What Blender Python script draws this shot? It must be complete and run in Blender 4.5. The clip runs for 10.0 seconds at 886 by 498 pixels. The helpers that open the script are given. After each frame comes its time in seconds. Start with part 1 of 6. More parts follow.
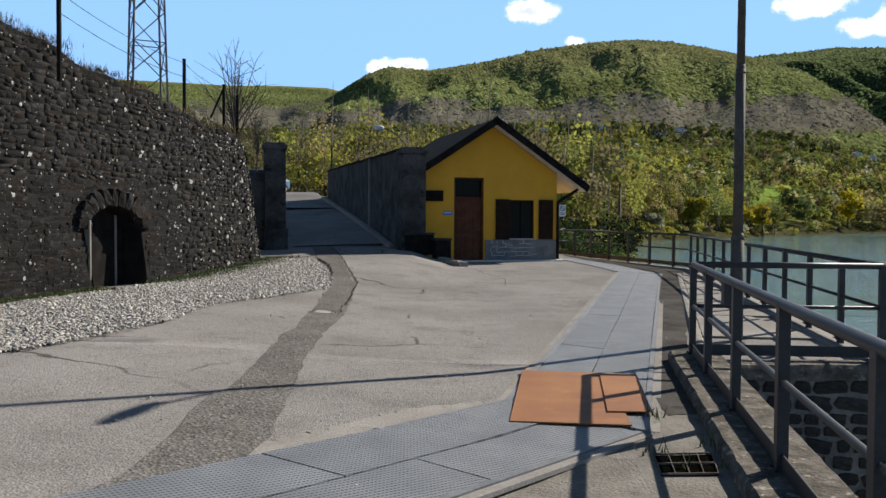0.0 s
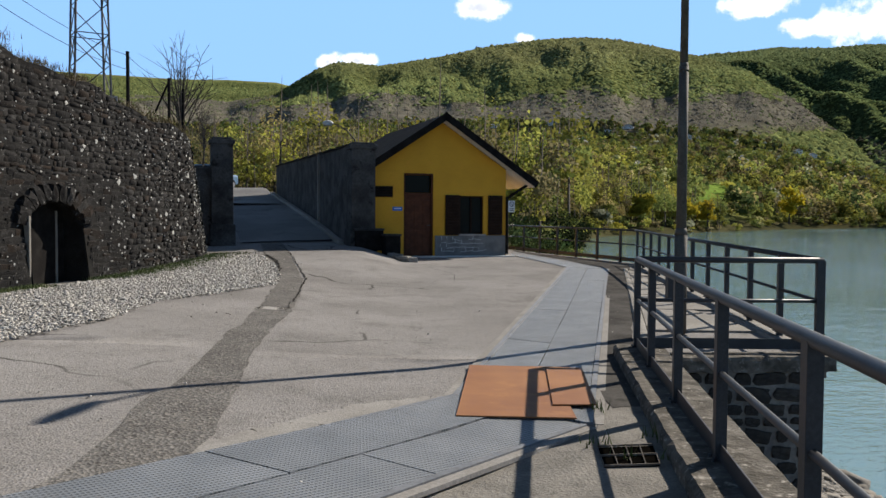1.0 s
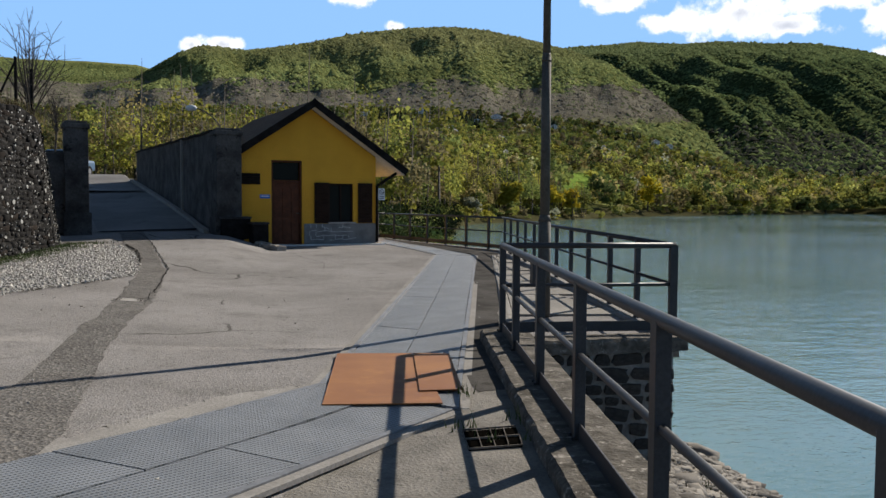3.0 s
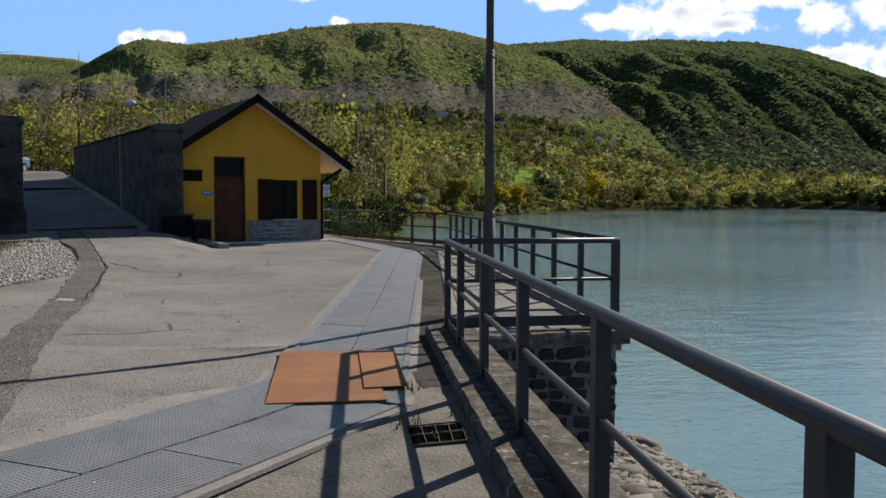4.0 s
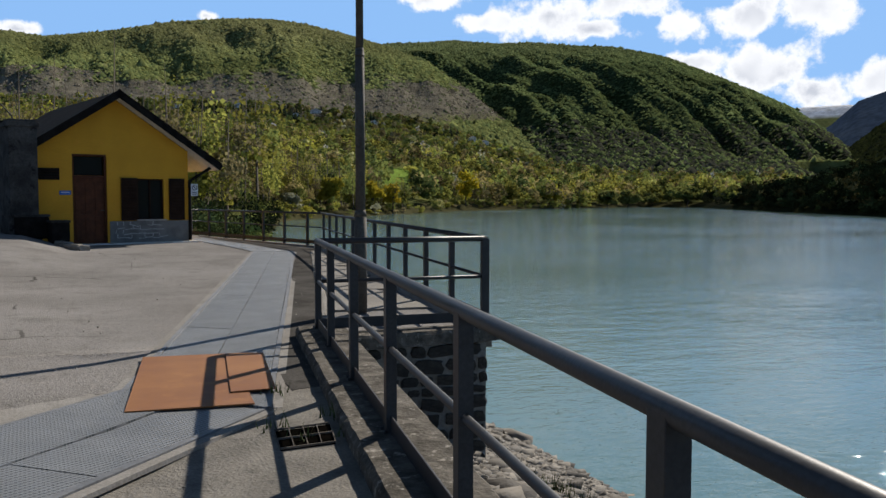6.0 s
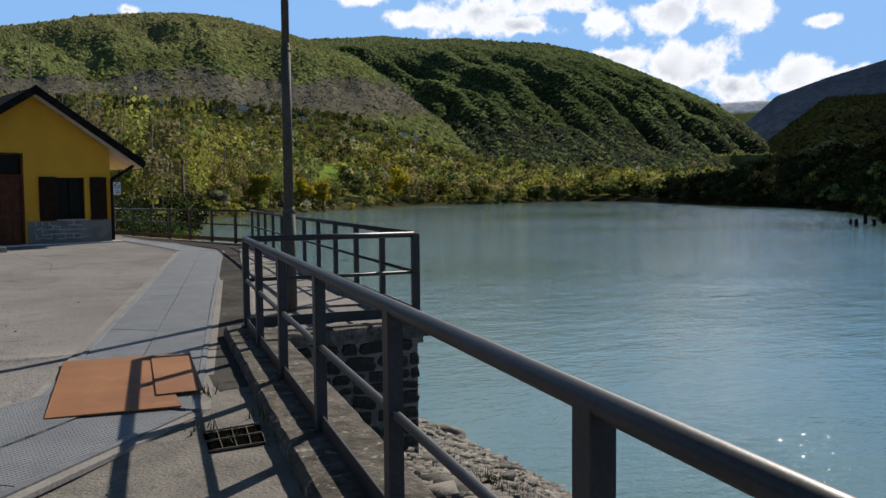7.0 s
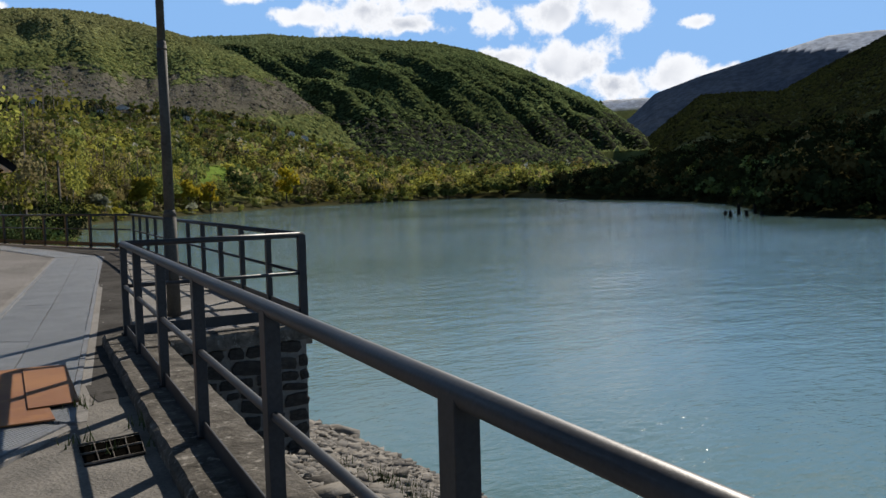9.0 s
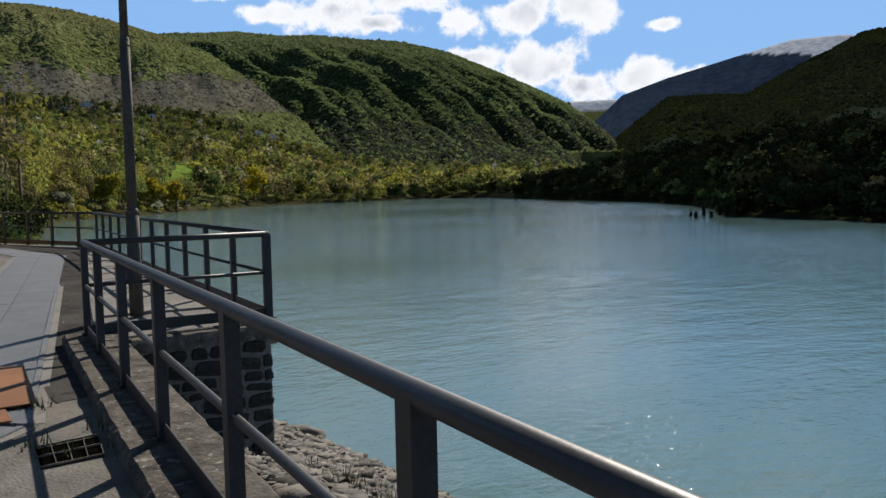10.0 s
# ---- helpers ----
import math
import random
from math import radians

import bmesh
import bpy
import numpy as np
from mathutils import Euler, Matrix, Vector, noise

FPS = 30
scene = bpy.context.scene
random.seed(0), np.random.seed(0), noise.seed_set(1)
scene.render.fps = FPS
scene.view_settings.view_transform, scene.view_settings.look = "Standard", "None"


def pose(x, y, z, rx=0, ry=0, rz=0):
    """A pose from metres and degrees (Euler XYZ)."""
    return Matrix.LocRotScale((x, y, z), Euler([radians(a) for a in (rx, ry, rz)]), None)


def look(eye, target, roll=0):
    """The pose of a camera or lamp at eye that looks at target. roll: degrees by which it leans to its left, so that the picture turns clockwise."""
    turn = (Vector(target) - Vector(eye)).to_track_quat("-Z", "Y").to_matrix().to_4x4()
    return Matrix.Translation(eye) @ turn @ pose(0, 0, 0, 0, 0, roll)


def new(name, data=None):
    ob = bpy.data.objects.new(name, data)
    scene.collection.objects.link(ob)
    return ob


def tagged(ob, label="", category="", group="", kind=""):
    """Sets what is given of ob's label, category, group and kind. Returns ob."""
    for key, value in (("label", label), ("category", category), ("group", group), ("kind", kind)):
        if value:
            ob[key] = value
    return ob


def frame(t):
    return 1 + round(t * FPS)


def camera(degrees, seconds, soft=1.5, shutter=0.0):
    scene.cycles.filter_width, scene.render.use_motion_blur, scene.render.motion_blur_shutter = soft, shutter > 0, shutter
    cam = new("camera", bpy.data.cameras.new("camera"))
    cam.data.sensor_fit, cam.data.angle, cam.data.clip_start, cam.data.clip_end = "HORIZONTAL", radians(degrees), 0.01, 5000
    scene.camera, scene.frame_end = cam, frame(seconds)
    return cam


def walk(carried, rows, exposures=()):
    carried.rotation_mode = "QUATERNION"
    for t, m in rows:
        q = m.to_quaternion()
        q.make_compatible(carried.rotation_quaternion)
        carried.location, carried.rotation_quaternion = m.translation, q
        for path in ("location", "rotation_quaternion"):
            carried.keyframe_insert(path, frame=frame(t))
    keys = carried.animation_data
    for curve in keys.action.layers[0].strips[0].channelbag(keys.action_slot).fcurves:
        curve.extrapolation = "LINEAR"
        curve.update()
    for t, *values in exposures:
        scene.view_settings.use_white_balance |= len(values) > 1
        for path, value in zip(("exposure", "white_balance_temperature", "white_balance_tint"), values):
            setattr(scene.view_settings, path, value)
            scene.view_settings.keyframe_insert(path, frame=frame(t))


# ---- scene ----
cam = camera(54.09, 10.0)
PATH = [
    (0.0, -0.000, 0.000, 1.600, -2.10, -0.34, 0.00),
    (0.5, 0.015, -0.008, 1.596, -2.20, -0.45, -1.55),
    (1.0, 0.035, -0.005, 1.595, -2.35, -0.35, -3.25),
    (1.5, 0.050, 0.004, 1.592, -2.76, -0.51, -5.49),
    (2.0, 0.060, 0.021, 1.589, -2.74, -0.32, -7.86),
    (2.5, 0.074, 0.021, 1.586, -2.95, -0.28, -9.92),
    (4.0, 0.111, 0.029, 1.583, -3.32, -0.12, -15.26),
    (4.5, 0.130, 0.034, 1.584, -3.50, 0.13, -17.21),
    (5.0, 0.146, 0.025, 1.584, -3.26, -0.08, -19.02),
    (5.5, 0.158, 0.021, 1.583, -3.21, -0.17, -21.33),
    (7.0, 0.189, 0.028, 1.578, -3.64, 0.54, -28.02),
    (7.5, 0.203, 0.012, 1.579, -3.60, 0.79, -30.79),
    (8.0, 0.216, -0.001, 1.577, -3.67, 1.09, -32.59),
    (8.5, 0.223, -0.022, 1.578, -3.82, 1.69, -34.32),
    (9.0, 0.235, -0.033, 1.576, -3.86, 1.54, -35.16),
    (9.5, 0.252, -0.034, 1.576, -3.79, 1.35, -36.53),
    (10.0, 0.263, -0.038, 1.574, -3.92, 1.22, -37.23)]
EXPOSURES = [(0.0, 0.44, 6330.0, 10.0), (1.0, 0.42, 6330.0, 10.0), (2.5, 0.30, 6330.0, 10.0), (4.0, 0.16, 6330.0, 10.0), (5.5, 0.09, 6330.0, 10.0), (7.0, 0.02, 6330.0, 10.0), (10.0, -0.02, 6330.0, 10.0)]
walk(cam, [(t, pose(x, y, z, 90 + p, r, yw)) for t, x, y, z, p, r, yw in PATH], EXPOSURES)

# ---- light ----
SUN_AZ, SUN_EL = 54.0, 33.0


def toward(az, el):
    a, e = radians(az), radians(el)
    return Vector((math.sin(a) * math.cos(e), math.cos(a) * math.cos(e), math.sin(e)))


sun = new("sun", bpy.data.lights.new("sun", "SUN"))
sun.data.energy, sun.data.angle, sun.data.color = 5.0, radians(0.5), (1.0, 0.90, 0.77)
sun.matrix_world = look((0, 0, 60), Vector((0, 0, 60)) - toward(SUN_AZ, SUN_EL))


class Nodes:
    """Short names for building node trees."""

    def __init__(self, tree):
        self.tree = tree

    def add(self, kind):
        return self.tree.nodes.new(kind)

    def link(self, a, b):
        self.tree.links.new(a, b)

    def put(self, value, socket):
        if isinstance(value, bpy.types.NodeSocket):
            self.link(value, socket)
        else:
            socket.default_value = value

    def math(self, op, a, b=0.0, clamp=False):
        n = self.tree.nodes.new("ShaderNodeMath")
        n.operation, n.use_clamp = op, clamp
        self.put(a, n.inputs[0])
        self.put(b, n.inputs[1])
        return n.outputs[0]

    def noise(self, vec, scale, detail=4.0, rough=0.55):
        n = self.tree.nodes.new("ShaderNodeTexNoise")
        n.inputs["Scale"].default_value, n.inputs["Detail"].default_value = scale, detail
        n.inputs["Roughness"].default_value = rough
        self.put(vec, n.inputs["Vector"])
        return n.outputs["Fac"]

    def voronoi(self, vec, scale, feature="F1", out="Distance", rand=1.0):
        n = self.tree.nodes.new("ShaderNodeTexVoronoi")
        n.feature = feature
        n.inputs["Scale"].default_value, n.inputs["Randomness"].default_value = scale, rand
        self.put(vec, n.inputs["Vector"])
        return n.outputs[out]

    def ramp(self, fac, lo, hi):
        n = self.tree.nodes.new("ShaderNodeMapRange")
        n.interpolation_type = "SMOOTHSTEP"
        self.put(fac, n.inputs[0])
        n.inputs[1].default_value, n.inputs[2].default_value = lo, hi
        return n.outputs[0]

    def mix(self, fac, a, b, blend="MIX"):
        n = self.tree.nodes.new("ShaderNodeMix")
        n.data_type, n.blend_type = "RGBA", blend
        self.put(fac, n.inputs[0])
        for v, sock in ((a, n.inputs[6]), (b, n.inputs[7])):
            self.put(v if isinstance(v, bpy.types.NodeSocket) else (*v[:3], 1.0), sock)
        return n.outputs[2]

    def stretch(self, vec, sx, sy, sz, rz=0.0):
        n = self.tree.nodes.new("ShaderNodeMapping")
        n.inputs["Scale"].default_value = (sx, sy, sz)
        n.inputs["Rotation"].default_value = (0, 0, radians(rz))
        self.link(vec, n.inputs["Vector"])
        return n.outputs[0]


world = bpy.data.worlds.new("sky")
scene.world = world
world.use_nodes = True
W = Nodes(world.node_tree)
world.node_tree.nodes.clear()
sky = W.add("ShaderNodeTexSky")
sky.sky_type, sky.sun_disc = "NISHITA", False
sky.sun_elevation, sky.sun_rotation = radians(SUN_EL), radians(SUN_AZ)
sky.altitude, sky.air_density, sky.dust_density, sky.ozone_density = 600, 1.0, 0.25, 3.0
way = W.add("ShaderNodeTexCoord").outputs["Generated"]
# azimuth, elevation and width, height (degrees) of each fair-weather cloud
CLOUDS = [(5.5, 13.2, 2.4, 0.8), (-4.3, 9.7, 0.9, 0.7), (-2.4, 9.8, 1.8, 0.5), (8.4, 11.3, 0.8, 0.4), (22.4, 12.7, 2.2, 0.8),
          (26.7, 11.3, 2.8, 0.6), (30.2, 11.6, 3.6, 1.3), (33.0, 10.7, 2.6, 0.7), (35.6, 12.3, 2.6, 1.0), (38.9, 10.5, 1.5, 1.0),
          (42.8, 11.2, 2.8, 1.3), (46.4, 11.4, 2.6, 1.5), (43.4, 7.9, 3.6, 1.5), (39.6, 8.5, 2.4, 0.7), (46.2, 6.4, 2.4, 1.1),
          (49.8, 6.9, 2.2, 1.0), (51.5, 10.0, 1.2, 0.45), (29.0, 13.5, 3.0, 0.7), (53.5, 6.5, 2.2, 0.8),
          (28, 21, 5, 1.8), (36, 19, 4.5, 1.6), (45, 21, 4, 1.8), (51, 17.5, 3.5, 1.2), (60, 22, 5, 2.0)]
wob = W.noise(way, 26.0, 6.0, 0.62)
wob2 = W.noise(way, 9.0, 3.0, 0.5)
cover = None
for az, el, cw, ch in CLOUDS:
    m = W.add("ShaderNodeMapping")
    m.vector_type = "TEXTURE"
    m.inputs["Location"].default_value = toward(az, el)
    m.inputs["Rotation"].default_value = (0, 0, radians(-az))
    m.inputs["Scale"].default_value = (radians(cw) * 0.95, radians(cw) * 0.95, radians(ch) * 0.95)
    W.link(way, m.inputs["Vector"])
    length = W.add("ShaderNodeVectorMath")
    length.operation = "LENGTH"
    W.link(m.outputs[0], length.inputs[0])
    cover = length.outputs["Value"] if cover is None else W.math("SMOOTH_MIN", cover, length.outputs["Value"])
    if cover.node.type == "MATH":
        cover.node.inputs[2].default_value = 0.25
edge = W.math("ADD", cover, W.math("MULTIPLY", W.math("SUBTRACT", wob, 0.5), 2.6))
edge = W.math("ADD", edge, W.math("MULTIPLY", W.math("SUBTRACT", wob2, 0.5), 1.0))
dense = W.ramp(edge, 1.12, 0.62)
core = W.ramp(edge, 0.75, 0.0)
tint = W.mix(W.math("MULTIPLY", core, W.ramp(wob2, 0.35, 0.6)), (15.0, 15.0, 15.2), (8.8, 9.2, 10.2))
back = W.add("ShaderNodeBackground")
back.inputs["Strength"].default_value = 0.066
updown = W.add("ShaderNodeSeparateXYZ")
W.link(way, updown.inputs[0])
plain = W.mix(W.ramp(updown.outputs["Z"], 0.22, 0.52), (4.3, 7.9, 13.8), (0.60, 0.92, 1.55))
W.link(W.mix(dense, W.mix(0.9, sky.outputs[0], plain), tint), back.inputs["Color"])
W.link(back.outputs[0], W.add("ShaderNodeOutputWorld").inputs["Surface"])


# ---- materials ----
def material(name, build, rough=0.8, metal=0.0, spec=0.5):
    """A principled material; build(N, P) returns a colour and a height in metres, or None."""
    m = bpy.data.materials.new(name)
    m.use_nodes = True
    bsdf = m.node_tree.nodes["Principled BSDF"]
    bsdf.inputs["Roughness"].default_value, bsdf.inputs["Metallic"].default_value = rough, metal
    bsdf.inputs["Specular IOR Level"].default_value = spec
    N = Nodes(m.node_tree)
    where = N.add("ShaderNodeTexCoord").outputs["Object"]
    colour, height = build(N, where, bsdf)
    N.put(colour if isinstance(colour, bpy.types.NodeSocket) else (*colour, 1.0), bsdf.inputs["Base Color"])
    if height is not None:
        b = N.add("ShaderNodeBump")
        b.inputs["Distance"].default_value = 1.0
        N.link(height, b.inputs["Height"])
        N.link(b.outputs[0], bsdf.inputs["Normal"])
    return m


def two_tone(a, b, big, fine, depth, dirt=None, vary=0.0):
    """Blotches and grain between two colours, with fine relief; dirt: a third colour in rare stains."""
    def build(N, P, bsdf):
        c = N.mix(N.ramp(N.noise(P, big, 5.0), 0.3, 0.7), a, b)
        g = N.noise(P, fine, 3.0)
        c = N.mix(N.ramp(g, 0.25, 0.75), N.mix(0.3, c, (0, 0, 0)), c)
        if dirt:
            c = N.mix(N.ramp(N.noise(P, big * 2.3, 6.0, 0.65), 0.56, 0.7), c, dirt)
        if vary:
            r = N.add("ShaderNodeObjectInfo").outputs["Random"]
            c = N.mix(N.math("MULTIPLY", r, vary), c, (0.02, 0.02, 0.02))
        return c, N.math("MULTIPLY", g, depth)
    return build


def asphalt(N, P, bsdf):
    c = N.mix(N.ramp(N.noise(P, 0.30, 5.0), 0.3, 0.7), (0.222, 0.212, 0.203), (0.305, 0.293, 0.282))
    c = N.mix(N.math("MULTIPLY", N.ramp(N.noise(P, 1.3, 6.0, 0.65), 0.48, 0.72), 0.55), c, (0.150, 0.143, 0.135))
    c = N.mix(N.math("MULTIPLY", N.ramp(N.noise(N.stretch(P, 1.0, 0.35, 1.0, -20), 0.9, 5.0, 0.6), 0.55, 0.75), 0.22), c, (0.36, 0.345, 0.325))
    stones = N.voronoi(P, 55.0, out="Color")
    bw = N.add("ShaderNodeRGBToBW")
    N.link(stones, bw.inputs[0])
    c = N.mix(N.math("MULTIPLY", N.ramp(bw.outputs[0], 0.5, 0.9), 0.3), c, (0.42, 0.39, 0.35))
    c = N.mix(N.math("MULTIPLY", N.ramp(N.noise(P, 45.0, 2.0), 0.52, 0.66), 0.4), c, (0.05, 0.047, 0.042))
    c = N.mix(N.math("MULTIPLY", N.ramp(N.noise(P, 11.0, 4.0, 0.7), 0.56, 0.7), 0.35), c, (0.08, 0.075, 0.067))
    # hairline cracks with a course of their own
    warp = N.add("ShaderNodeVectorMath")
    warp.operation = "ADD"
    n = N.add("ShaderNodeTexNoise")
    n.inputs["Scale"].default_value, n.inputs["Detail"].default_value = 0.8, 4.0
    N.link(P, n.inputs["Vector"])
    N.link(P, warp.inputs[0])
    N.link(n.outputs["Color"], warp.inputs[1])
    crack = N.voronoi(warp.outputs[0], 0.16, "DISTANCE_TO_EDGE")
    line = N.math("MULTIPLY", N.ramp(crack, 0.006, 0.002), N.ramp(N.noise(P, 0.35, 2.0), 0.52, 0.6))
    c = N.mix(N.math("MULTIPLY", line, 0.7), c, (0.035, 0.034, 0.03))
    return c, N.math("MULTIPLY", N.math("ADD", N.voronoi(P, 60.0), N.noise(P, 22.0, 4.0)), 0.0045)


M_ASPHALT = material("asphalt", asphalt, 1.0, spec=0.0)


def coarse_patch(N, P, bsdf):
    c = N.mix(N.ramp(N.noise(P, 1.4, 5.0), 0.3, 0.7), (0.122, 0.117, 0.111), (0.180, 0.173, 0.164))
    bw = N.add("ShaderNodeRGBToBW")
    N.link(N.voronoi(P, 42.0, out="Color"), bw.inputs[0])
    c = N.mix(N.math("MULTIPLY", N.ramp(bw.outputs[0], 0.45, 0.85), 0.4), c, (0.34, 0.315, 0.28))
    c = N.mix(N.math("MULTIPLY", N.ramp(N.noise(P, 34.0, 2.0), 0.5, 0.66), 0.7), c, (0.06, 0.056, 0.05))
    return c, N.math("MULTIPLY", N.voronoi(P, 42.0), 0.007)


M_PATCH = material("patched_asphalt", coarse_patch, 1.0, spec=0.0)
M_OLDASPHALT = material("old_dark_asphalt", two_tone((0.075, 0.071, 0.066), (0.13, 0.124, 0.115), 1.1, 42.0, 0.006, (0.05, 0.048, 0.044)), 1.0, spec=0.0)
M_CONCRETE = material("concrete", two_tone((0.20, 0.185, 0.16), (0.29, 0.27, 0.235), 0.9, 30.0, 0.004, (0.13, 0.125, 0.11)), 0.9)
M_PALE = material("pale_cement", two_tone((0.36, 0.34, 0.31), (0.46, 0.44, 0.41), 1.5, 50.0, 0.003, (0.25, 0.24, 0.22)), 0.9)
M_MOSSY = material("weathered_concrete", two_tone((0.075, 0.068, 0.056), (0.20, 0.182, 0.155), 6.0, 26.0, 0.016, (0.36, 0.335, 0.295)), 0.95, spec=0.12)
M_DARKCON = material("dark_rendered_wall", two_tone((0.040, 0.039, 0.037), (0.105, 0.102, 0.097), 1.6, 16.0, 0.02, (0.018, 0.018, 0.017)), 0.95, spec=0.12)


def rubble(random_from, output):
    """Dark weathered rubble: a tone for each stone, stains and pale crusts."""
    def build(N, P, bsdf):
        r = N.add(random_from).outputs[output]
        c = N.mix(N.ramp(r, 0.1, 1.0), (0.009, 0.0088, 0.0086), (0.028, 0.0265, 0.025))
        c = N.mix(N.math("MULTIPLY", N.ramp(r, 0.25, 0.0), 0.6), c, (0.040, 0.028, 0.020))
        where = N.add("ShaderNodeNewGeometry").outputs["Position"]
        c = N.mix(N.ramp(N.noise(where, 7.0, 6.0, 0.68), 0.52, 0.72), c, (0.060, 0.058, 0.055))
        c = N.mix(N.ramp(N.noise(where, 1.1, 4.0), 0.35, 0.65), N.mix(0.35, c, (0.012, 0.012, 0.012)), c)
        c = N.mix(N.ramp(N.noise(where, 17.0, 3.0), 0.66, 0.72), c, (0.26, 0.255, 0.24))
        return c, N.math("MULTIPLY", N.noise(where, 30.0, 4.0), 0.014)
    return build


M_STONE = material("wall_stone", rubble("ShaderNodeObjectInfo", "Random"), 0.95, spec=0.12)
M_STONE_REST = material("wall_stone_joined", rubble("ShaderNodeNewGeometry", "Random Per Island"), 0.95, spec=0.12)
M_MORTAR = material("dark_mortar", two_tone((0.012, 0.0115, 0.0105), (0.026, 0.025, 0.023), 3.0, 30.0, 0.01), 0.95, spec=0.12)
M_LICHEN = material("pale_lichen", two_tone((0.36, 0.36, 0.34), (0.52, 0.52, 0.48), 9.0, 60.0, 0.004), 0.95)
M_PIERSTONE = material("pier_stone", two_tone((0.030, 0.027, 0.023), (0.085, 0.076, 0.065), 3.0, 28.0, 0.012, (0.08, 0.08, 0.075), 0.5), 0.9)
M_PIERMORTAR = material("pier_mortar", two_tone((0.20, 0.192, 0.175), (0.31, 0.30, 0.27), 3.0, 30.0, 0.01), 0.95)
M_SOIL = material("soil", two_tone((0.10, 0.085, 0.06), (0.17, 0.15, 0.11), 1.5, 20.0, 0.02), 0.95)
M_GRASS = material("grass", two_tone((0.05, 0.085, 0.018), (0.10, 0.13, 0.03), 2.0, 20.0, 0.01, (0.16, 0.14, 0.06)), 0.9)
M_RAIL = material("grey_steel_paint", two_tone((0.042, 0.043, 0.046), (0.060, 0.061, 0.064), 3.0, 60.0, 0.0006, (0.05, 0.047, 0.044)), 0.46, spec=0.28)
M_GALV = material("galvanised_steel", two_tone((0.20, 0.21, 0.225), (0.28, 0.29, 0.305), 2.5, 30.0, 0.001, (0.16, 0.15, 0.14), 0.25), 0.6, 0.1)
M_YELLOW = material("yellow_plaster", two_tone((0.74, 0.37, 0.025), (0.82, 0.42, 0.03), 1.2, 40.0, 0.003, (0.70, 0.34, 0.03)), 0.9)
M_WHITE = material("white_plaster", two_tone((0.62, 0.62, 0.60), (0.74, 0.74, 0.71), 2.0, 30.0, 0.002), 0.85)
M_DOOR = material("stained_door_wood", two_tone((0.085, 0.027, 0.010), (0.13, 0.043, 0.016), 6.0, 40.0, 0.002), 0.65, spec=0.25)
M_SHUTTER = material("dark_stained_shutter", two_tone((0.022, 0.012, 0.008), (0.036, 0.02, 0.013), 6.0, 40.0, 0.002), 0.8, spec=0.15)
M_ROOF = material("dark_roof_sheathing", two_tone((0.012, 0.011, 0.0105), (0.022, 0.02, 0.019), 2.0, 14.0, 0.01), 0.95, spec=0.12)
M_BLACK = material("blackened_wood", two_tone((0.010, 0.009, 0.0085), (0.022, 0.02, 0.018), 4.0, 30.0, 0.004), 0.95, spec=0.12)
M_STEELPOLE = material("weathered_pole_steel", two_tone((0.085, 0.078, 0.066), (0.13, 0.12, 0.102), 3.0, 40.0, 0.001, (0.065, 0.055, 0.045)), 0.75, 0.0, 0.2)
M_BLUE = material("blue_enamel", lambda N, P, b: ((0.03, 0.16, 0.55), None), 0.4)
M_SIGNWHITE = material("sign_white", lambda N, P, b: ((0.75, 0.75, 0.75), None), 0.4)
M_SIGNBLACK = material("sign_black", lambda N, P, b: ((0.03, 0.03, 0.03), None), 0.4)
M_GLASS = material("dark_window_glass", lambda N, P, b: ((0.012, 0.016, 0.018), None), 0.08)


def terrain_look(N, P, bsdf):
    a = N.add("ShaderNodeAttribute")
    a.attribute_name = "tint"
    n = N.noise(P, 0.03, 8.0, 0.65)
    c = N.mix(N.ramp(n, 0.35, 0.65), N.mix(0.35, a.outputs["Color"], (0, 0, 0)), a.outputs["Color"])
    return c, N.math("MULTIPLY", N.noise(P, 0.06, 8.0, 0.7), 2.0)


def leaf_look(N, P, bsdf):
    a = N.add("ShaderNodeAttribute")
    a.attribute_name = "tint"
    r = N.add("ShaderNodeNewGeometry").outputs["Random Per Island"]
    return N.mix(N.math("MULTIPLY", r, 0.2), a.outputs["Color"], (0.02, 0.03, 0.008)), None


M_TERRAIN = material("hill_ground", terrain_look, 1.0, spec=0.0)
M_LEAF = material("foliage", leaf_look, 0.85, spec=0.0)


def let_light_through(m, share):
    """Leaves pass part of the light to their far side."""
    N = Nodes(m.node_tree)
    bsdf, out = m.node_tree.nodes["Principled BSDF"], m.node_tree.nodes["Material Output"]
    thin, both = N.add("ShaderNodeBsdfTranslucent"), N.add("ShaderNodeMixShader")
    N.link(bsdf.inputs["Base Color"].links[0].from_socket, thin.inputs["Color"])
    both.inputs[0].default_value = share
    N.link(bsdf.outputs[0], both.inputs[1])
    N.link(thin.outputs[0], both.inputs[2])
    N.link(both.outputs[0], out.inputs["Surface"])


let_light_through(M_LEAF, 0.5)
M_FARLEAF = material("far_foliage", leaf_look, 0.9, spec=0.0)
let_light_through(M_FARLEAF, 0.25)
# copy of the foliage that passes no light, for woods tinted as shaded
M_SHADELEAF = material("shaded_foliage", leaf_look, 0.85, spec=0.0)
M_BARK = material("bark", two_tone((0.05, 0.042, 0.033), (0.10, 0.085, 0.07), 4.0, 20.0, 0.01), 0.95)


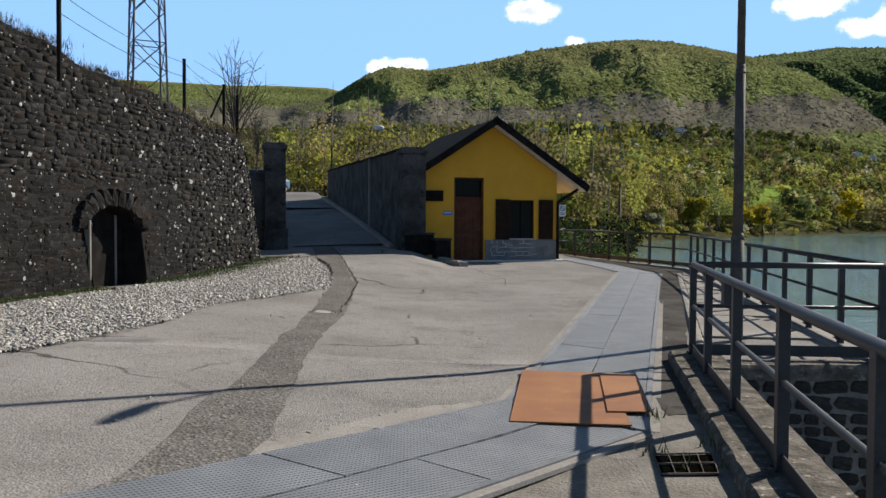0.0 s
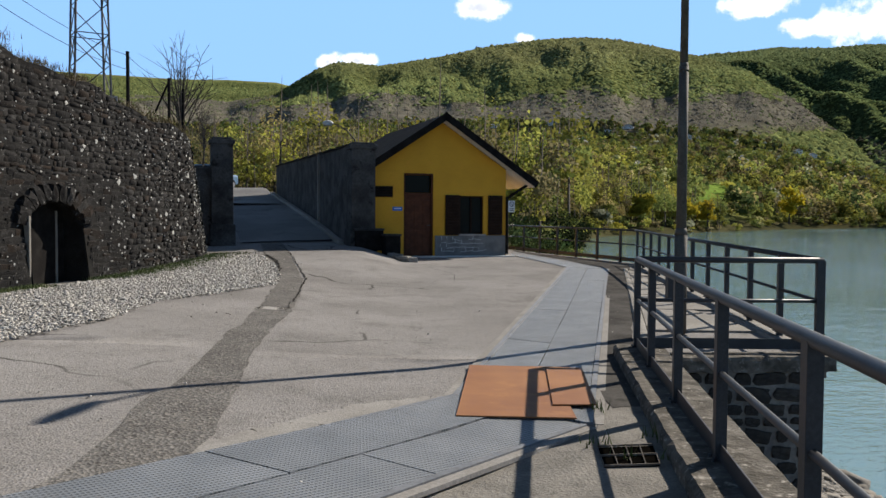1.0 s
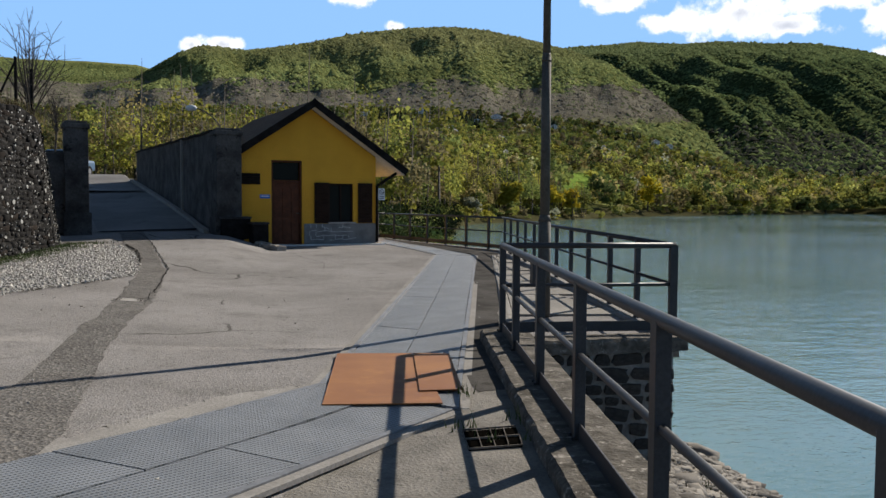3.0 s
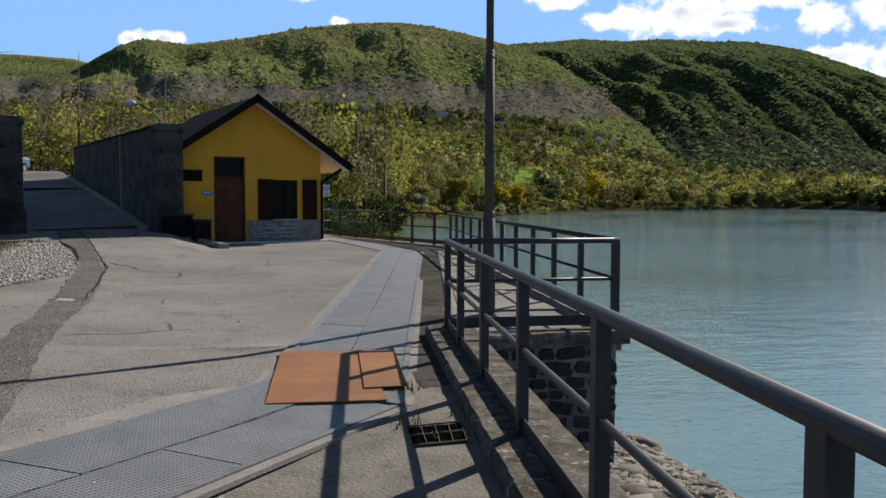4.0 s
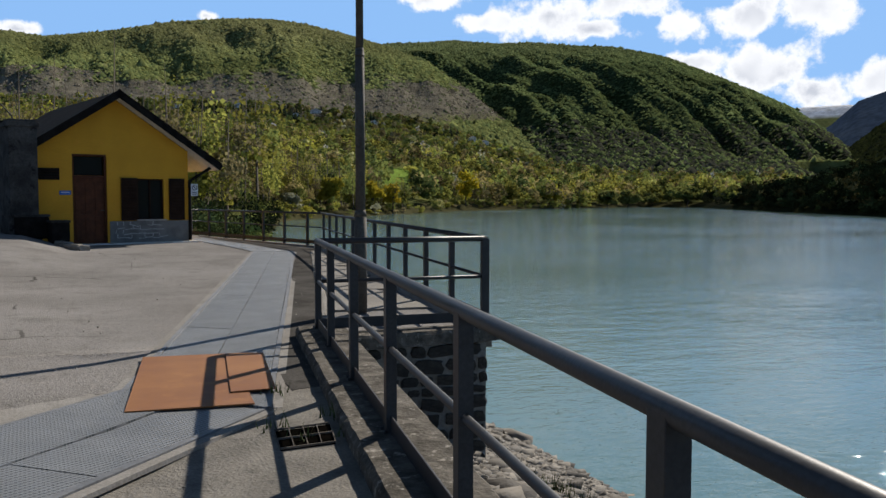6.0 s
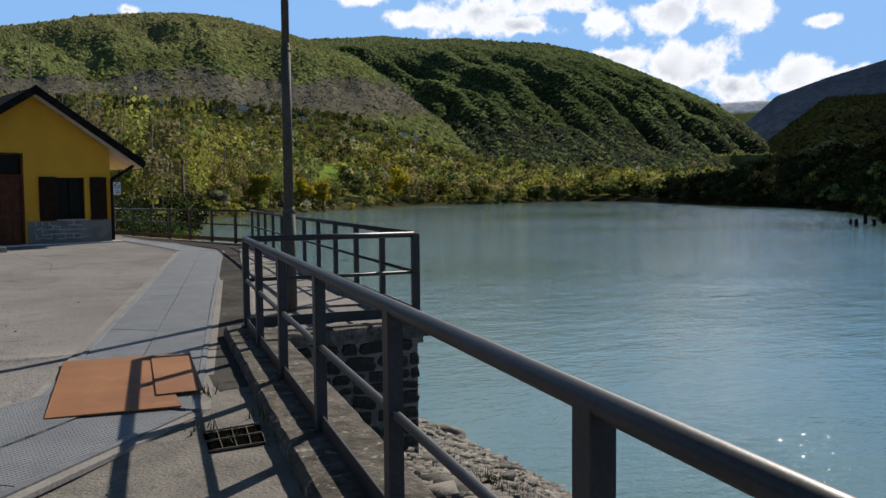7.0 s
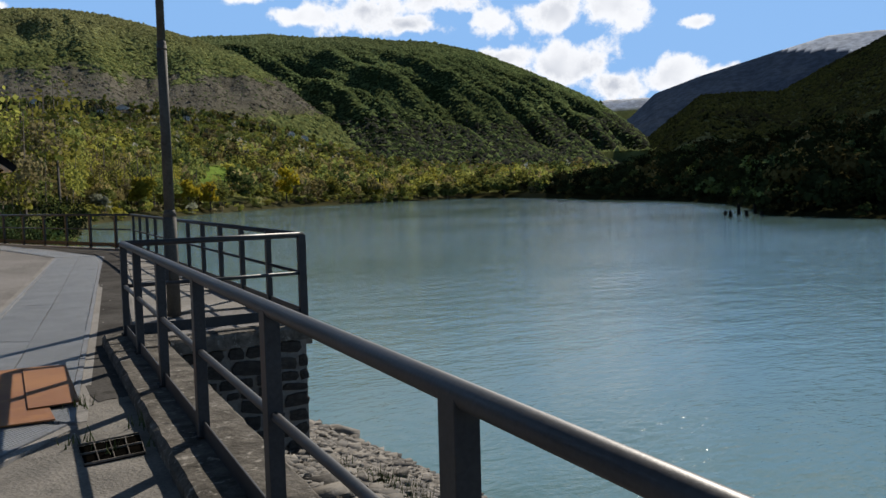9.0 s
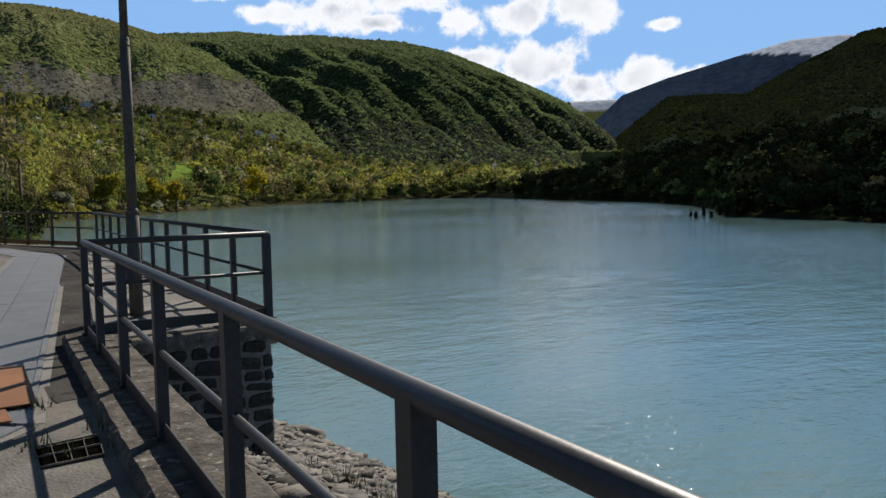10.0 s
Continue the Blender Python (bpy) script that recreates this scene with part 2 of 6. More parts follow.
def water_look(N, P, bsdf):
    swell = N.noise(N.stretch(P, 0.5, 1.0, 1.0, 35), 0.9, 3.0, 0.55)
    ripple = N.noise(N.stretch(P, 0.65, 1.0, 1.0, 44), 4.2, 3.0, 0.6)
    fine = N.noise(N.stretch(P, 0.7, 1.0, 1.0, 25), 15.0, 2.0, 0.6)
    patchy = N.ramp(N.noise(N.stretch(P, 0.5, 1.0, 1.0, 40), 0.035, 4.0), 0.35, 0.65)
    calm = N.math("ADD", 0.45, N.math("MULTIPLY", patchy, 0.75))
    h = N.math("ADD", N.math("MULTIPLY", swell, 0.085), N.math("ADD", N.math("MULTIPLY", ripple, 0.040), N.math("MULTIPLY", fine, 0.009)))
    bsdf.inputs["IOR"].default_value = 1.33
    c = N.mix(N.noise(P, 0.02, 3.0), (0.114, 0.214, 0.218), (0.140, 0.246, 0.246))
    return c, N.math("MULTIPLY", h, calm)


M_WATER = material("lake_water", water_look, 0.06, spec=0.7)


# ---- building helpers ----
def part(name, bm, mat, parent=None, label="", smooth=False):
    """Links a bmesh as one mesh object, under a thing or a part."""
    me = bpy.data.meshes.new(name)
    bm.to_mesh(me)
    bm.free()
    me.materials.append(mat)
    if smooth:
        me.shade_smooth()
    ob = new(name, me)
    if parent is not None:
        ob.parent = parent
    return tagged(ob, label)


def thing(name, at=None, label="", category="", group="", kind=""):
    ob = new(name)
    ob.empty_display_size = 0.2
    if at is not None:
        ob.matrix_world = at
    return tagged(ob, label, category, group, kind)


def sheet(name, verts, faces, mat, parent=None, label="", smooth=False):
    """A mesh object from numpy arrays of vertices and equal-sided faces."""
    me = bpy.data.meshes.new(name)
    verts, faces = np.asarray(verts, np.float32), np.asarray(faces, np.int32)
    k = faces.shape[1]
    me.vertices.add(len(verts))
    me.vertices.foreach_set("co", verts.ravel())
    me.loops.add(faces.size)
    me.loops.foreach_set("vertex_index", faces.ravel())
    me.polygons.add(len(faces))
    me.polygons.foreach_set("loop_start", np.arange(0, faces.size, k, dtype=np.int32))
    me.update(calc_edges=True)
    me.materials.append(mat)
    if smooth:
        me.shade_smooth()
    ob = new(name, me)
    if parent is not None:
        ob.parent = parent
    return tagged(ob, label)


def tints(ob, colours):
    a = ob.data.color_attributes.new("tint", "FLOAT_COLOR", "POINT")
    rgba = np.ones((len(colours), 4), np.float32)
    rgba[:, :3] = colours
    a.data.foreach_set("color", rgba.ravel())


def box(bm, size, at=(0, 0, 0), rot=None, bevel=0.0):
    """Adds a box of the given size, centred at a place, with bevelled edges, to a bmesh."""
    m = Matrix.Translation(at) @ (rot.to_4x4() if rot is not None else Matrix.Identity(4)) @ Matrix.Diagonal((*size, 1))
    vs = bmesh.ops.create_cube(bm, size=1.0, matrix=m)["verts"]
    if bevel:
        es = list({e for v in vs for e in v.link_edges})
        bmesh.ops.bevel(bm, geom=es, offset=bevel, segments=2, affect="EDGES", profile=0.6)
    return bm


def boxed(size, at=(0, 0, 0), rot=None, bevel=0.0):
    return box(bmesh.new(), size, at, rot, bevel)


def rod(bm, a, b, r1, r2=None, sides=12, caps=True):
    """Adds a tapered round bar from a to b."""
    a, b = Vector(a), Vector(b)
    d = b - a
    m = Matrix.Translation((a + b) / 2) @ d.to_track_quat("Z", "Y").to_matrix().to_4x4()
    bmesh.ops.create_cone(bm, cap_ends=caps, segments=sides, radius1=r1, radius2=r1 if r2 is None else r2, depth=d.length, matrix=m)
    return bm


def prism(outline, z0, z1, bm=None):
    """Adds an upright prism over a plan outline; z0 and z1 may be functions of x, y."""
    bm = bm or bmesh.new()
    low = z0 if callable(z0) else (lambda x, y: z0)
    top = z1 if callable(z1) else (lambda x, y: z1)
    lo = [bm.verts.new((x, y, low(x, y))) for x, y in outline]
    hi = [bm.verts.new((x, y, top(x, y))) for x, y in outline]
    n = len(lo)
    bm.faces.new(hi)
    bm.faces.new(lo[::-1])
    for i in range(n):
        bm.faces.new((lo[i], lo[(i + 1) % n], hi[(i + 1) % n], hi[i]))
    bmesh.ops.recalc_face_normals(bm, faces=bm.faces)
    return bm


def smooth01(a, b, v):
    t = np.clip((np.asarray(v, float) - a) / (b - a), 0, 1)
    return t * t * (3 - 2 * t)


# ---- plan ----
WATER_Z = -3.0
LEAN = radians(9.57)
RAIL_D = Vector((math.sin(LEAN), math.cos(LEAN)))
A = Vector((2.75, 9.50))
B = Vector((4.76, 9.34))
C1 = Vector((7.62, 26.9))
C2 = Vector((5.1, 36.3))
C3 = Vector((-6.0, 40.5))


def on_rail(y):
    return A.x - (A.y - y) * math.tan(LEAN)


HOUSE_TURN = radians(15.0)
HU = Vector((math.cos(HOUSE_TURN), math.sin(HOUSE_TURN)))
HV = Vector((-math.sin(HOUSE_TURN), math.cos(HOUSE_TURN)))
HOUSE_AT = Vector((0.37, 29.16))
GATE_AT = Vector((-3.1, 27.9))


def yard_z(x, y):
    """Height of the paved yard and of the road that climbs from the gate."""
    x, y = np.asarray(x, float), np.asarray(y, float)
    z = np.interp(x, [-9, -7.5, -5.5, -3.7, 0.5], [0.06, 0.08, 0.16, 0.25, 0.0]) * smooth01(-4, 4, y + 2)
    road = 1 - smooth01(-1.3, 0.5, x + 0.27 * np.clip(y - 28, 0, 30))
    z = z * (1 - 0.7 * smooth01(16, 27, y)) + road * 0.50 * smooth01(18, 28, y)
    z = z + 0.11 * smooth01(14, 28, y) * (1 - road) * (1 - smooth01(4, 7, x))
    climb = np.clip(y - 28.3, 0, 22)
    return z + road * 0.112 * climb * smooth01(28, 31, y)


def yz(x, y):
    return float(yard_z(x, y))


# ---- ground of the yard ----
EDGE = [(on_rail(-14.0) + 0.16, -14.0), (on_rail(9.5) + 0.16, 9.5), (B.x + 0.1, B.y + 0.02), (C1.x + 0.15, C1.y), (C2.x + 0.1, C2.y + 0.12), (C3.x, C3.y + 0.2)]


def edge_x(y):
    return np.interp(y, [-14, 9.30, 9.34, 26.9, 36.4, 36.45, 70], [EDGE[0][0], EDGE[1][0], EDGE[2][0], EDGE[3][0], EDGE[4][0], 3.6, -6.0])


def build_yard():
    ys = np.concatenate([np.arange(-14, 9.3, 0.5), [9.30, 9.34], np.arange(9.8, 36.4, 0.5), [36.4, 36.45], np.arange(37, 64, 1.0)])
    cols = 60
    verts, faces = [], []
    for y in ys:
        right = float(edge_x(y))
        xs = np.linspace(-26, right, cols)
        for x, z in zip(xs, yard_z(xs, np.full(cols, y))):
            verts.append((x, y, z))
    for j in range(len(ys) - 1):
        for i in range(cols - 1):
            a = j * cols + i
            faces.append((a, a + 1, a + cols + 1, a + cols))
    return sheet("pavement", verts, faces, M_ASPHALT, None, "worn grey asphalt yard of a dam with hairline cracks", True)


tagged(build_yard(), category="yard paving", kind="structure")


def ribbon(name, left, right, mat, lift, label, category, z=yard_z):
    """A thin layer laid on the yard between two lines of the same number of points."""
    n = 90
    def along(pts):
        pts = np.array(pts, float)
        s = np.concatenate([[0], np.cumsum(np.hypot(*np.diff(pts, axis=0).T))])
        t = np.linspace(0, s[-1], n)
        return np.stack([np.interp(t, s, pts[:, 0]), np.interp(t, s, pts[:, 1])], 1)
    L, Rr = along(left), along(right)
    across = 5
    verts, faces = [], []
    rng = np.random.default_rng(3)
    for i in range(n):
        for k in range(across):
            p = L[i] + (Rr[i] - L[i]) * k / (across - 1)
            if k in (0, across - 1):
                p = p + rng.normal(0, 0.018, 2)
            verts.append((p[0], p[1], float(z(p[0], p[1])) + lift))
    for i in range(n - 1):
        for k in range(across - 1):
            a = i * across + k
            faces.append((a, a + 1, a + across + 1, a + across))
    return tagged(sheet(name, verts, faces, mat, None, label, True), category=category, kind="structure")


# ---- terrain ----
def table(rows):
    rows = np.array(rows, float)
    return lambda v: np.interp(v, rows[:, 0], rows[:, 1])


SHORE = table([(-60, 44), (-5, 44), (6, 43), (9, 44), (11, 48), (12, 75), (12.9, 168), (14, 185), (19.6, 233), (21.5, 255), (26, 330), (31, 376), (36.4, 470), (40, 440), (43, 350),
               (45.2, 298), (49, 255), (53, 200), (55.8, 125), (64, 106), (80, 90), (100, 80), (120, 70), (150, 60)])
MAIN = table([(-60, 8.0), (-17, 7.2), (-10.5, 7.0), (-7.6, 7.6), (-5, 9.2), (-3.5, 9.7), (-1, 9.5), (2.4, 10.0), (5.7, 10.7), (7.9, 11.0), (10, 11.2), (12.5, 11.25), (14.6, 11.05),
              (17.7, 10.35), (20, 9.7), (22.5, 8.8), (25, 7.1), (27.5, 5.1), (30, 3.2), (33, 0.5), (40, -1)])
MAIN_R = table([(-60, 2600), (10, 2500), (20, 2300), (25, 1900), (30, 1500), (40, 1300)])
FARLEFT = table([(-60, 8.3), (-16.8, 8.3), (-13.6, 8.25), (-10.5, 8.35), (-7.6, 8.3), (-4, 7.5), (0, 3), (10, 0)])
SECOND = table([(10, 0), (16, 8), (19.7, 9.95), (21.7, 10.0), (24.1, 10.15), (26.8, 9.95), (29.2, 10.0), (32.4, 9.7), (34.4, 9.6), (36.3, 9.2), (37.6, 8.9), (39, 8.35), (41, 7.5),
                (43.5, 6.35), (45.3, 5.45), (47.1, 4.1), (48.8, 2.7), (51, 0.8), (55, -1)])
THIRD = table([(44, 0), (47, 1.5), (48.7, 3.2), (51.7, 5.5), (54, 5.55), (56.4, 5.45), (59, 6.8), (61.2, 7.8), (63, 8.7), (64.1, 8.75), (75, 9), (110, 8), (150, 6)])
BLUE = table([(42, 0), (45, 3), (47.4, 4.4), (48.9, 5.8), (51.7, 6.75), (55.7, 7.8), (59, 8.6), (61.8, 8.65), (66, 8.2), (75, 7)])
SNOW = table([(40, 3), (44, 5.4), (46, 5.55), (48.4, 5.6), (50, 5.3), (54, 4)])
NEARWOOD = table([(38, -0.6), (41.5, -0.4), (45.2, 0.6), (49, 1.4), (52.4, 2.0), (55.8, 1.9), (59, 2.6), (62, 2.8), (64, 2.8), (80, 2.8), (100, 3), (150, 3)])
NEARWOOD_R = table([(38, 600), (45, 520), (50, 460), (56, 360), (64, 330), (150, 300)])
VILLAGE = table([(-60, 5.0), (-20, 5.0), (0, 5.0), (12, 4.9), (20, 4.3), (26, 3.2), (30, 2.0), (36, 1.2), (42, 0.9), (50, 0.8)])


def fbm(x, y, f, seed, octaves=4):
    """Smooth value noise in numpy, about -1 to 1."""
    out, amp, tot = 0.0, 1.0, 0.0
    for o in range(octaves):
        rng = np.random.default_rng(seed + o)
        g = rng.random((256, 256))
        u, v = np.asarray(x) * f, np.asarray(y) * f
        i, j = np.floor(u).astype(int), np.floor(v).astype(int)
        a, b = u - i, v - j
        a, b = a * a * (3 - 2 * a), b * b * (3 - 2 * b)
        i0, i1, j0, j1 = i % 256, (i + 1) % 256, j % 256, (j + 1) % 256
        val = (g[i0, j0] * (1 - a) + g[i1, j0] * a) * (1 - b) + (g[i0, j1] * (1 - a) + g[i1, j1] * a) * b
        out = out + amp * (2 * val - 1)
        tot += amp
        amp, f = amp * 0.5, f * 2.03
    return out / tot


def height_at(az, el, r):
    return 1.6 + r * np.tan(np.radians(el))


def rise(r, r0, z0, r1, z1, power):
    s = np.clip((r - r0) / np.maximum(r1 - r0, 1), 0, 1)
    up = z0 + (z1 - z0) * s ** power
    return np.where(r > r1, z1 - 0.35 * (r - r1), np.where(r < r0, -60.0, up))


def terrain_z(r, az):
    """Height of the land round the lake by distance and bearing, with the layer that makes it."""
    r, az = np.broadcast_arrays(np.asarray(r, float), np.asarray(az, float))
    x, y = r * np.sin(np.radians(az)), r * np.cos(np.radians(az))
    shore = SHORE(az) * (1 + 0.03 * fbm(x, y, 1 / 40, 5))
    bank = np.clip((r - shore), -40, 400)
    base = WATER_Z + 0.5 * smooth01(0, 6, bank) + np.where(bank < 0, bank * 0.12, np.minimum(bank * 0.10, 2.0 + bank * 0.012))
    village = height_at(az, VILLAGE(az), 1250.0)
    low = rise(r, shore, WATER_Z, 1250.0, village, 1.25)
    rm = MAIN_R(az)
    fold = fbm(az * 60, r * 0.25, 1 / 190, 21, 4)
    main = rise(r, 1150.0, village - 12, rm, height_at(az, MAIN(az), rm), 1.0)
    gully = 1 - np.abs(((az + (r - 1900) * 0.0030 + 1.2 * fbm(x, y, 1 / 420, 33, 3)) / 2.6) % 2 - 1)
    main = main + (50 * fold + 20 * (gully - 0.5)) * smooth01(1200, 1700, r) * (1 - smooth01(rm - 380, rm - 40, r))
    second = rise(r, 1150.0, 5, 3000.0, height_at(az, SECOND(az), 3000.0), 1.0)
    along_spur = az + (r - 1900) * 0.0085 + 1.8 * fbm(x, y, 1 / 500, 31, 3)
    spur = 0.5 - 0.5 * np.cos(math.pi * along_spur / 2.15)
    minor = 1 - np.abs((along_spur / 0.75 + 1.3 * fold) % 2 - 1)
    second = second + (27 * (spur - 0.5) * (1 + 0.8 * fbm(x, y, 1 / 350, 37, 2)) + 13 * (minor - 0.5) + 46 * fold) * smooth01(1300, 1750, r) * (1 - smooth01(2350, 2900, r))
    farleft = rise(r, 1500.0, 60, 3600.0, height_at(az, FARLEFT(az), 3600.0), 1.1)
    third = rise(r, 700.0, 0, 2600.0, height_at(az, THIRD(az), 2600.0), 1.1) + 40 * fold * smooth01(900, 1500, r) * (1 - smooth01(2100, 2560, r))
    blue = rise(r, 2700.0, 20, 4200.0, height_at(az, BLUE(az), 4200.0), 1.0) + 40 * fold * smooth01(2900, 3300, r) * (1 - smooth01(3800, 4150, r))
    snow = rise(r, 3800.0, 50, 4650.0, height_at(az, SNOW(az), 4650.0), 1.0)
    wood_r = NEARWOOD_R(az)
    wood = rise(r, SHORE(az) + 8, WATER_Z, wood_r, height_at(az, NEARWOOD(az), wood_r), 1.0)
    wood = np.where(az > 38, wood, -50)
    z = base
    layer = np.zeros(r.shape, int)
    for n, c in enumerate((low, main, second, farleft, third, blue, snow, wood), 1):
        ok = (bank > 0) if n in (1, 8) else (r > 700)
        up = ok & (c > z)
        z, layer = np.where(up, c, z), np.where(up, n, layer)
    # the wooded rise behind the gate and the road
    knoll = 1.0 - smooth01(-4, 10, az)
    z = np.where((az < 12) & (r < 500), np.maximum(z, -2 + knoll * (4 + 5 * smooth01(60, 200, r))), z)
    return z, layer




def land_tint(r, az, z, layer):
    x, y = r * np.sin(np.radians(az)), r * np.cos(np.radians(az))
    el = np.degrees(np.arctan2(z - 1.6, r))
    n = fbm(x, y, 1 / 160, 40, 4)[..., None]
    green = np.array([0.20, 0.215, 0.075]) + n * np.array([0.03, 0.03, 0.006])
    grey = np.array([0.19, 0.175, 0.135]) + n * 0.03
    # the leafless belt half way up the slopes
    belt = (smooth01(4.6, 5.6, el + 0.8 * n[..., 0]) * (1 - smooth01(7.0, 8.2, el + 1.2 * n[..., 0])) * (layer == 2))[..., None]
    c = green * (1 - belt) + grey * belt
    c = np.where((layer == 3)[..., None], np.array([0.045, 0.062, 0.026]) + n * 0.015, c)
    # third hill: shade of its backlit face is put into the ground colour
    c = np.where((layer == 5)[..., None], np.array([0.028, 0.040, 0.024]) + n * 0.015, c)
    # far range: the blue of aerial haze is put into its colour
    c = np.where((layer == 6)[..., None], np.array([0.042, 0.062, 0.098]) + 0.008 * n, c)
    field = ((np.abs(az - 20.5) < 1.3) & (layer < 2) & (el > 0.9) & (el < 1.95))[..., None]
    c = np.where(field, np.array([0.20, 0.30, 0.06]), c)
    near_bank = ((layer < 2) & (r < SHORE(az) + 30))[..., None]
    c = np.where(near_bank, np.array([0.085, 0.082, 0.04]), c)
    # right-hand shore and near wooded hill: backlit shade painted into the ground tint
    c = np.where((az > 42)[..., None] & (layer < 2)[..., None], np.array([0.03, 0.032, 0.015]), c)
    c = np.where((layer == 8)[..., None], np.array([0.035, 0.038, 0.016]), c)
    white = ((layer == 7) & (el > 4.9)) | ((layer == 6) & (el + 0.25 * n[..., 0] > 7.9 - 0.12 * (az - 57)) & (az > 56))
    c = np.where(white[..., None], np.array([0.80, 0.82, 0.85]), c)
    return c


def build_terrain():
    az = np.concatenate([np.arange(-180, -40, 4.0), np.arange(-40, -22, 0.8), np.arange(-22, 70, 0.16), np.arange(70, 180.1, 3.0)])
    r = np.concatenate([np.geomspace(41, 700, 90), np.arange(710, 2700, 13.0), np.geomspace(2720, 4900, 60)])
    rr, aa = np.meshgrid(r, az, indexing="ij")
    z, layer = terrain_z(rr, aa)
    c = land_tint(rr, aa, z, layer)
    x, y = rr * np.sin(np.radians(aa)), rr * np.cos(np.radians(aa))
    verts = np.stack([x, y, z], -1).reshape(-1, 3)
    n, m = rr.shape
    i = (np.arange(n - 1)[:, None] * m + np.arange(m - 1)[None]).ravel()
    faces = np.stack([i, i + m, i + m + 1, i + 1], 1)
    ob = sheet("ground", verts, faces, M_TERRAIN, None, "wooded hills and mountains rising round a reservoir", True)
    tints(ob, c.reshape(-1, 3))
    tagged(ob, category="hills", kind="structure")


build_terrain()

wbm = bmesh.new()
bmesh.ops.create_circle(wbm, cap_ends=True, segments=96, radius=900)
bmesh.ops.translate(wbm, verts=wbm.verts, vec=(200, 200, WATER_Z))
tagged(part("water", wbm, M_WATER, None, "rippled blue-green water of a mountain reservoir"), category="lake", kind="structure")


# ---- retaining walls, kerbs ----
def wall_strip(name, pts, z_top, z_low, thick, mat, label, category, batter=0.0):
    """A thick wall along a plan line, thickness to the left of its course."""
    bm = bmesh.new()
    pts = [Vector(p) for p in pts]
    rows = []
    for i, p in enumerate(pts):
        d = (pts[min(i + 1, len(pts) - 1)] - pts[max(i - 1, 0)]).normalized()
        n = Vector((-d.y, d.x))
        q = p + n * thick
        out = p - n * batter
        top = z_top(p.x, p.y) if callable(z_top) else z_top
        rows.append([bm.verts.new(v) for v in ((out.x, out.y, z_low), (p.x, p.y, top), (q.x, q.y, top), (q.x, q.y, z_low))])
    for a, b in zip(rows, rows[1:]):
        for k in range(3):
            bm.faces.new((a[k], b[k], b[k + 1], a[k + 1]))
    bm.faces.new(rows[0])
    bm.faces.new(rows[-1][::-1])
    bmesh.ops.recalc_face_normals(bm, faces=bm.faces)
    return tagged(part(name, bm, mat, None, label), category=category, kind="structure")


OUT = 0.30
# faces of the retaining walls toward the lake
wall_strip("wall_lake", [(on_rail(-14) + OUT, -14), (on_rail(9.2) + OUT, 9.2)], -0.02, -4.5, 0.5, M_PIERMORTAR, "rubble stone retaining wall above the water", "retaining wall")
wall_strip("wall_pier", [(on_rail(9.2) + 0.1, 9.18), (B.x - 0.06, B.y - 0.16)], -0.02, -4.5, 0.5, M_PIERMORTAR, "rubble stone pier with pale mortar joints", "stone pier")
wall_strip("wall_shore", [(B.x - 0.055, B.y - 0.15), (C1.x + 0.2, C1.y), (C2.x + 0.1, C2.y + 0.2), (C3.x, C3.y + 0.3)], -0.02, -4.5, 0.5, M_PIERMORTAR, "stone retaining wall along the lake walk", "retaining wall")


def kerb(name, a, b, width, top, label, mat, seed, low=-0.25):
    """A worn concrete kerb between two plan points, its edges chipped."""
    a, b = Vector(a), Vector(b)
    d = (b - a).normalized()
    n = Vector((-d.y, d.x))
    count = max(4, int((b - a).length / 0.12))
    rng = random.Random(seed)
    bm = bmesh.new()
    rows = []
    for i in range(count + 1):
        p = a + (b - a) * i / count
        j = lambda s: rng.gauss(0, s * 0.35)
        prof = [(-width / 2 - 0.01 + j(0.008), -0.25), (-width / 2 + j(0.012), top - 0.035 + j(0.008)), (-width / 2 + 0.03 + j(0.012), top + j(0.006)),
                (0, top + 0.006 + j(0.004)), (width / 2 - 0.03 + j(0.01), top + j(0.006)), (width / 2 + j(0.01), top - 0.035), (width / 2, -0.25)]
        prof[0], prof[-1] = (prof[0][0], low + j(0.02)), (prof[-1][0], low + j(0.02))
        rows.append([bm.verts.new((p.x + n.x * s, p.y + n.y * s, z)) for s, z in prof])
    for r, q in zip(rows, rows[1:]):
        for k in range(6):
            bm.faces.new((r[k], r[k + 1], q[k + 1], q[k]))
    bm.faces.new(rows[0][::-1])
    bm.faces.new(rows[-1])
    bmesh.ops.recalc_face_normals(bm, faces=bm.faces)
    return tagged(part(name, bm, mat, None, label), category="kerb", kind="structure")


kerb("kerb_main", (on_rail(-14) + 0.045, -14), (on_rail(9.66) + 0.045, 9.66), 0.58, 0.115, "weathered mossy concrete kerb below the railing", M_MOSSY, 1)
kerb("kerb_pier", (on_rail(9.4) + 0.36, 9.32), (B.x + 0.08, B.y - 0.04), 0.42, 0.06, "pale chipped concrete cap of the stone pier", M_MOSSY, 2, -0.10)
kerb("kerb_walk", (B.x + 0.02, B.y + 0.18), (C1.x, C1.y + 0.1), 0.30, 0.05, "concrete kerb under the lake walk railing", M_CONCRETE, 3)
kerb("kerb_bend", (C1.x, C1.y + 0.1), (C2.x, C2.y), 0.30, 0.05, "concrete kerb under the bent railing", M_CONCRETE, 4)
kerb("kerb_rear", (C2.x, C2.y), (C3.x, C3.y), 0.30, 0.05, "concrete kerb under the far railing", M_CONCRETE, 5)
# raised edge between the grating lane and the lake walk
kerb("kerb_lane", (2.95, 9.75), (6.7, 24.6), 0.16, 0.045, "low worn concrete edging beside the grating lane", M_CONCRETE, 6)


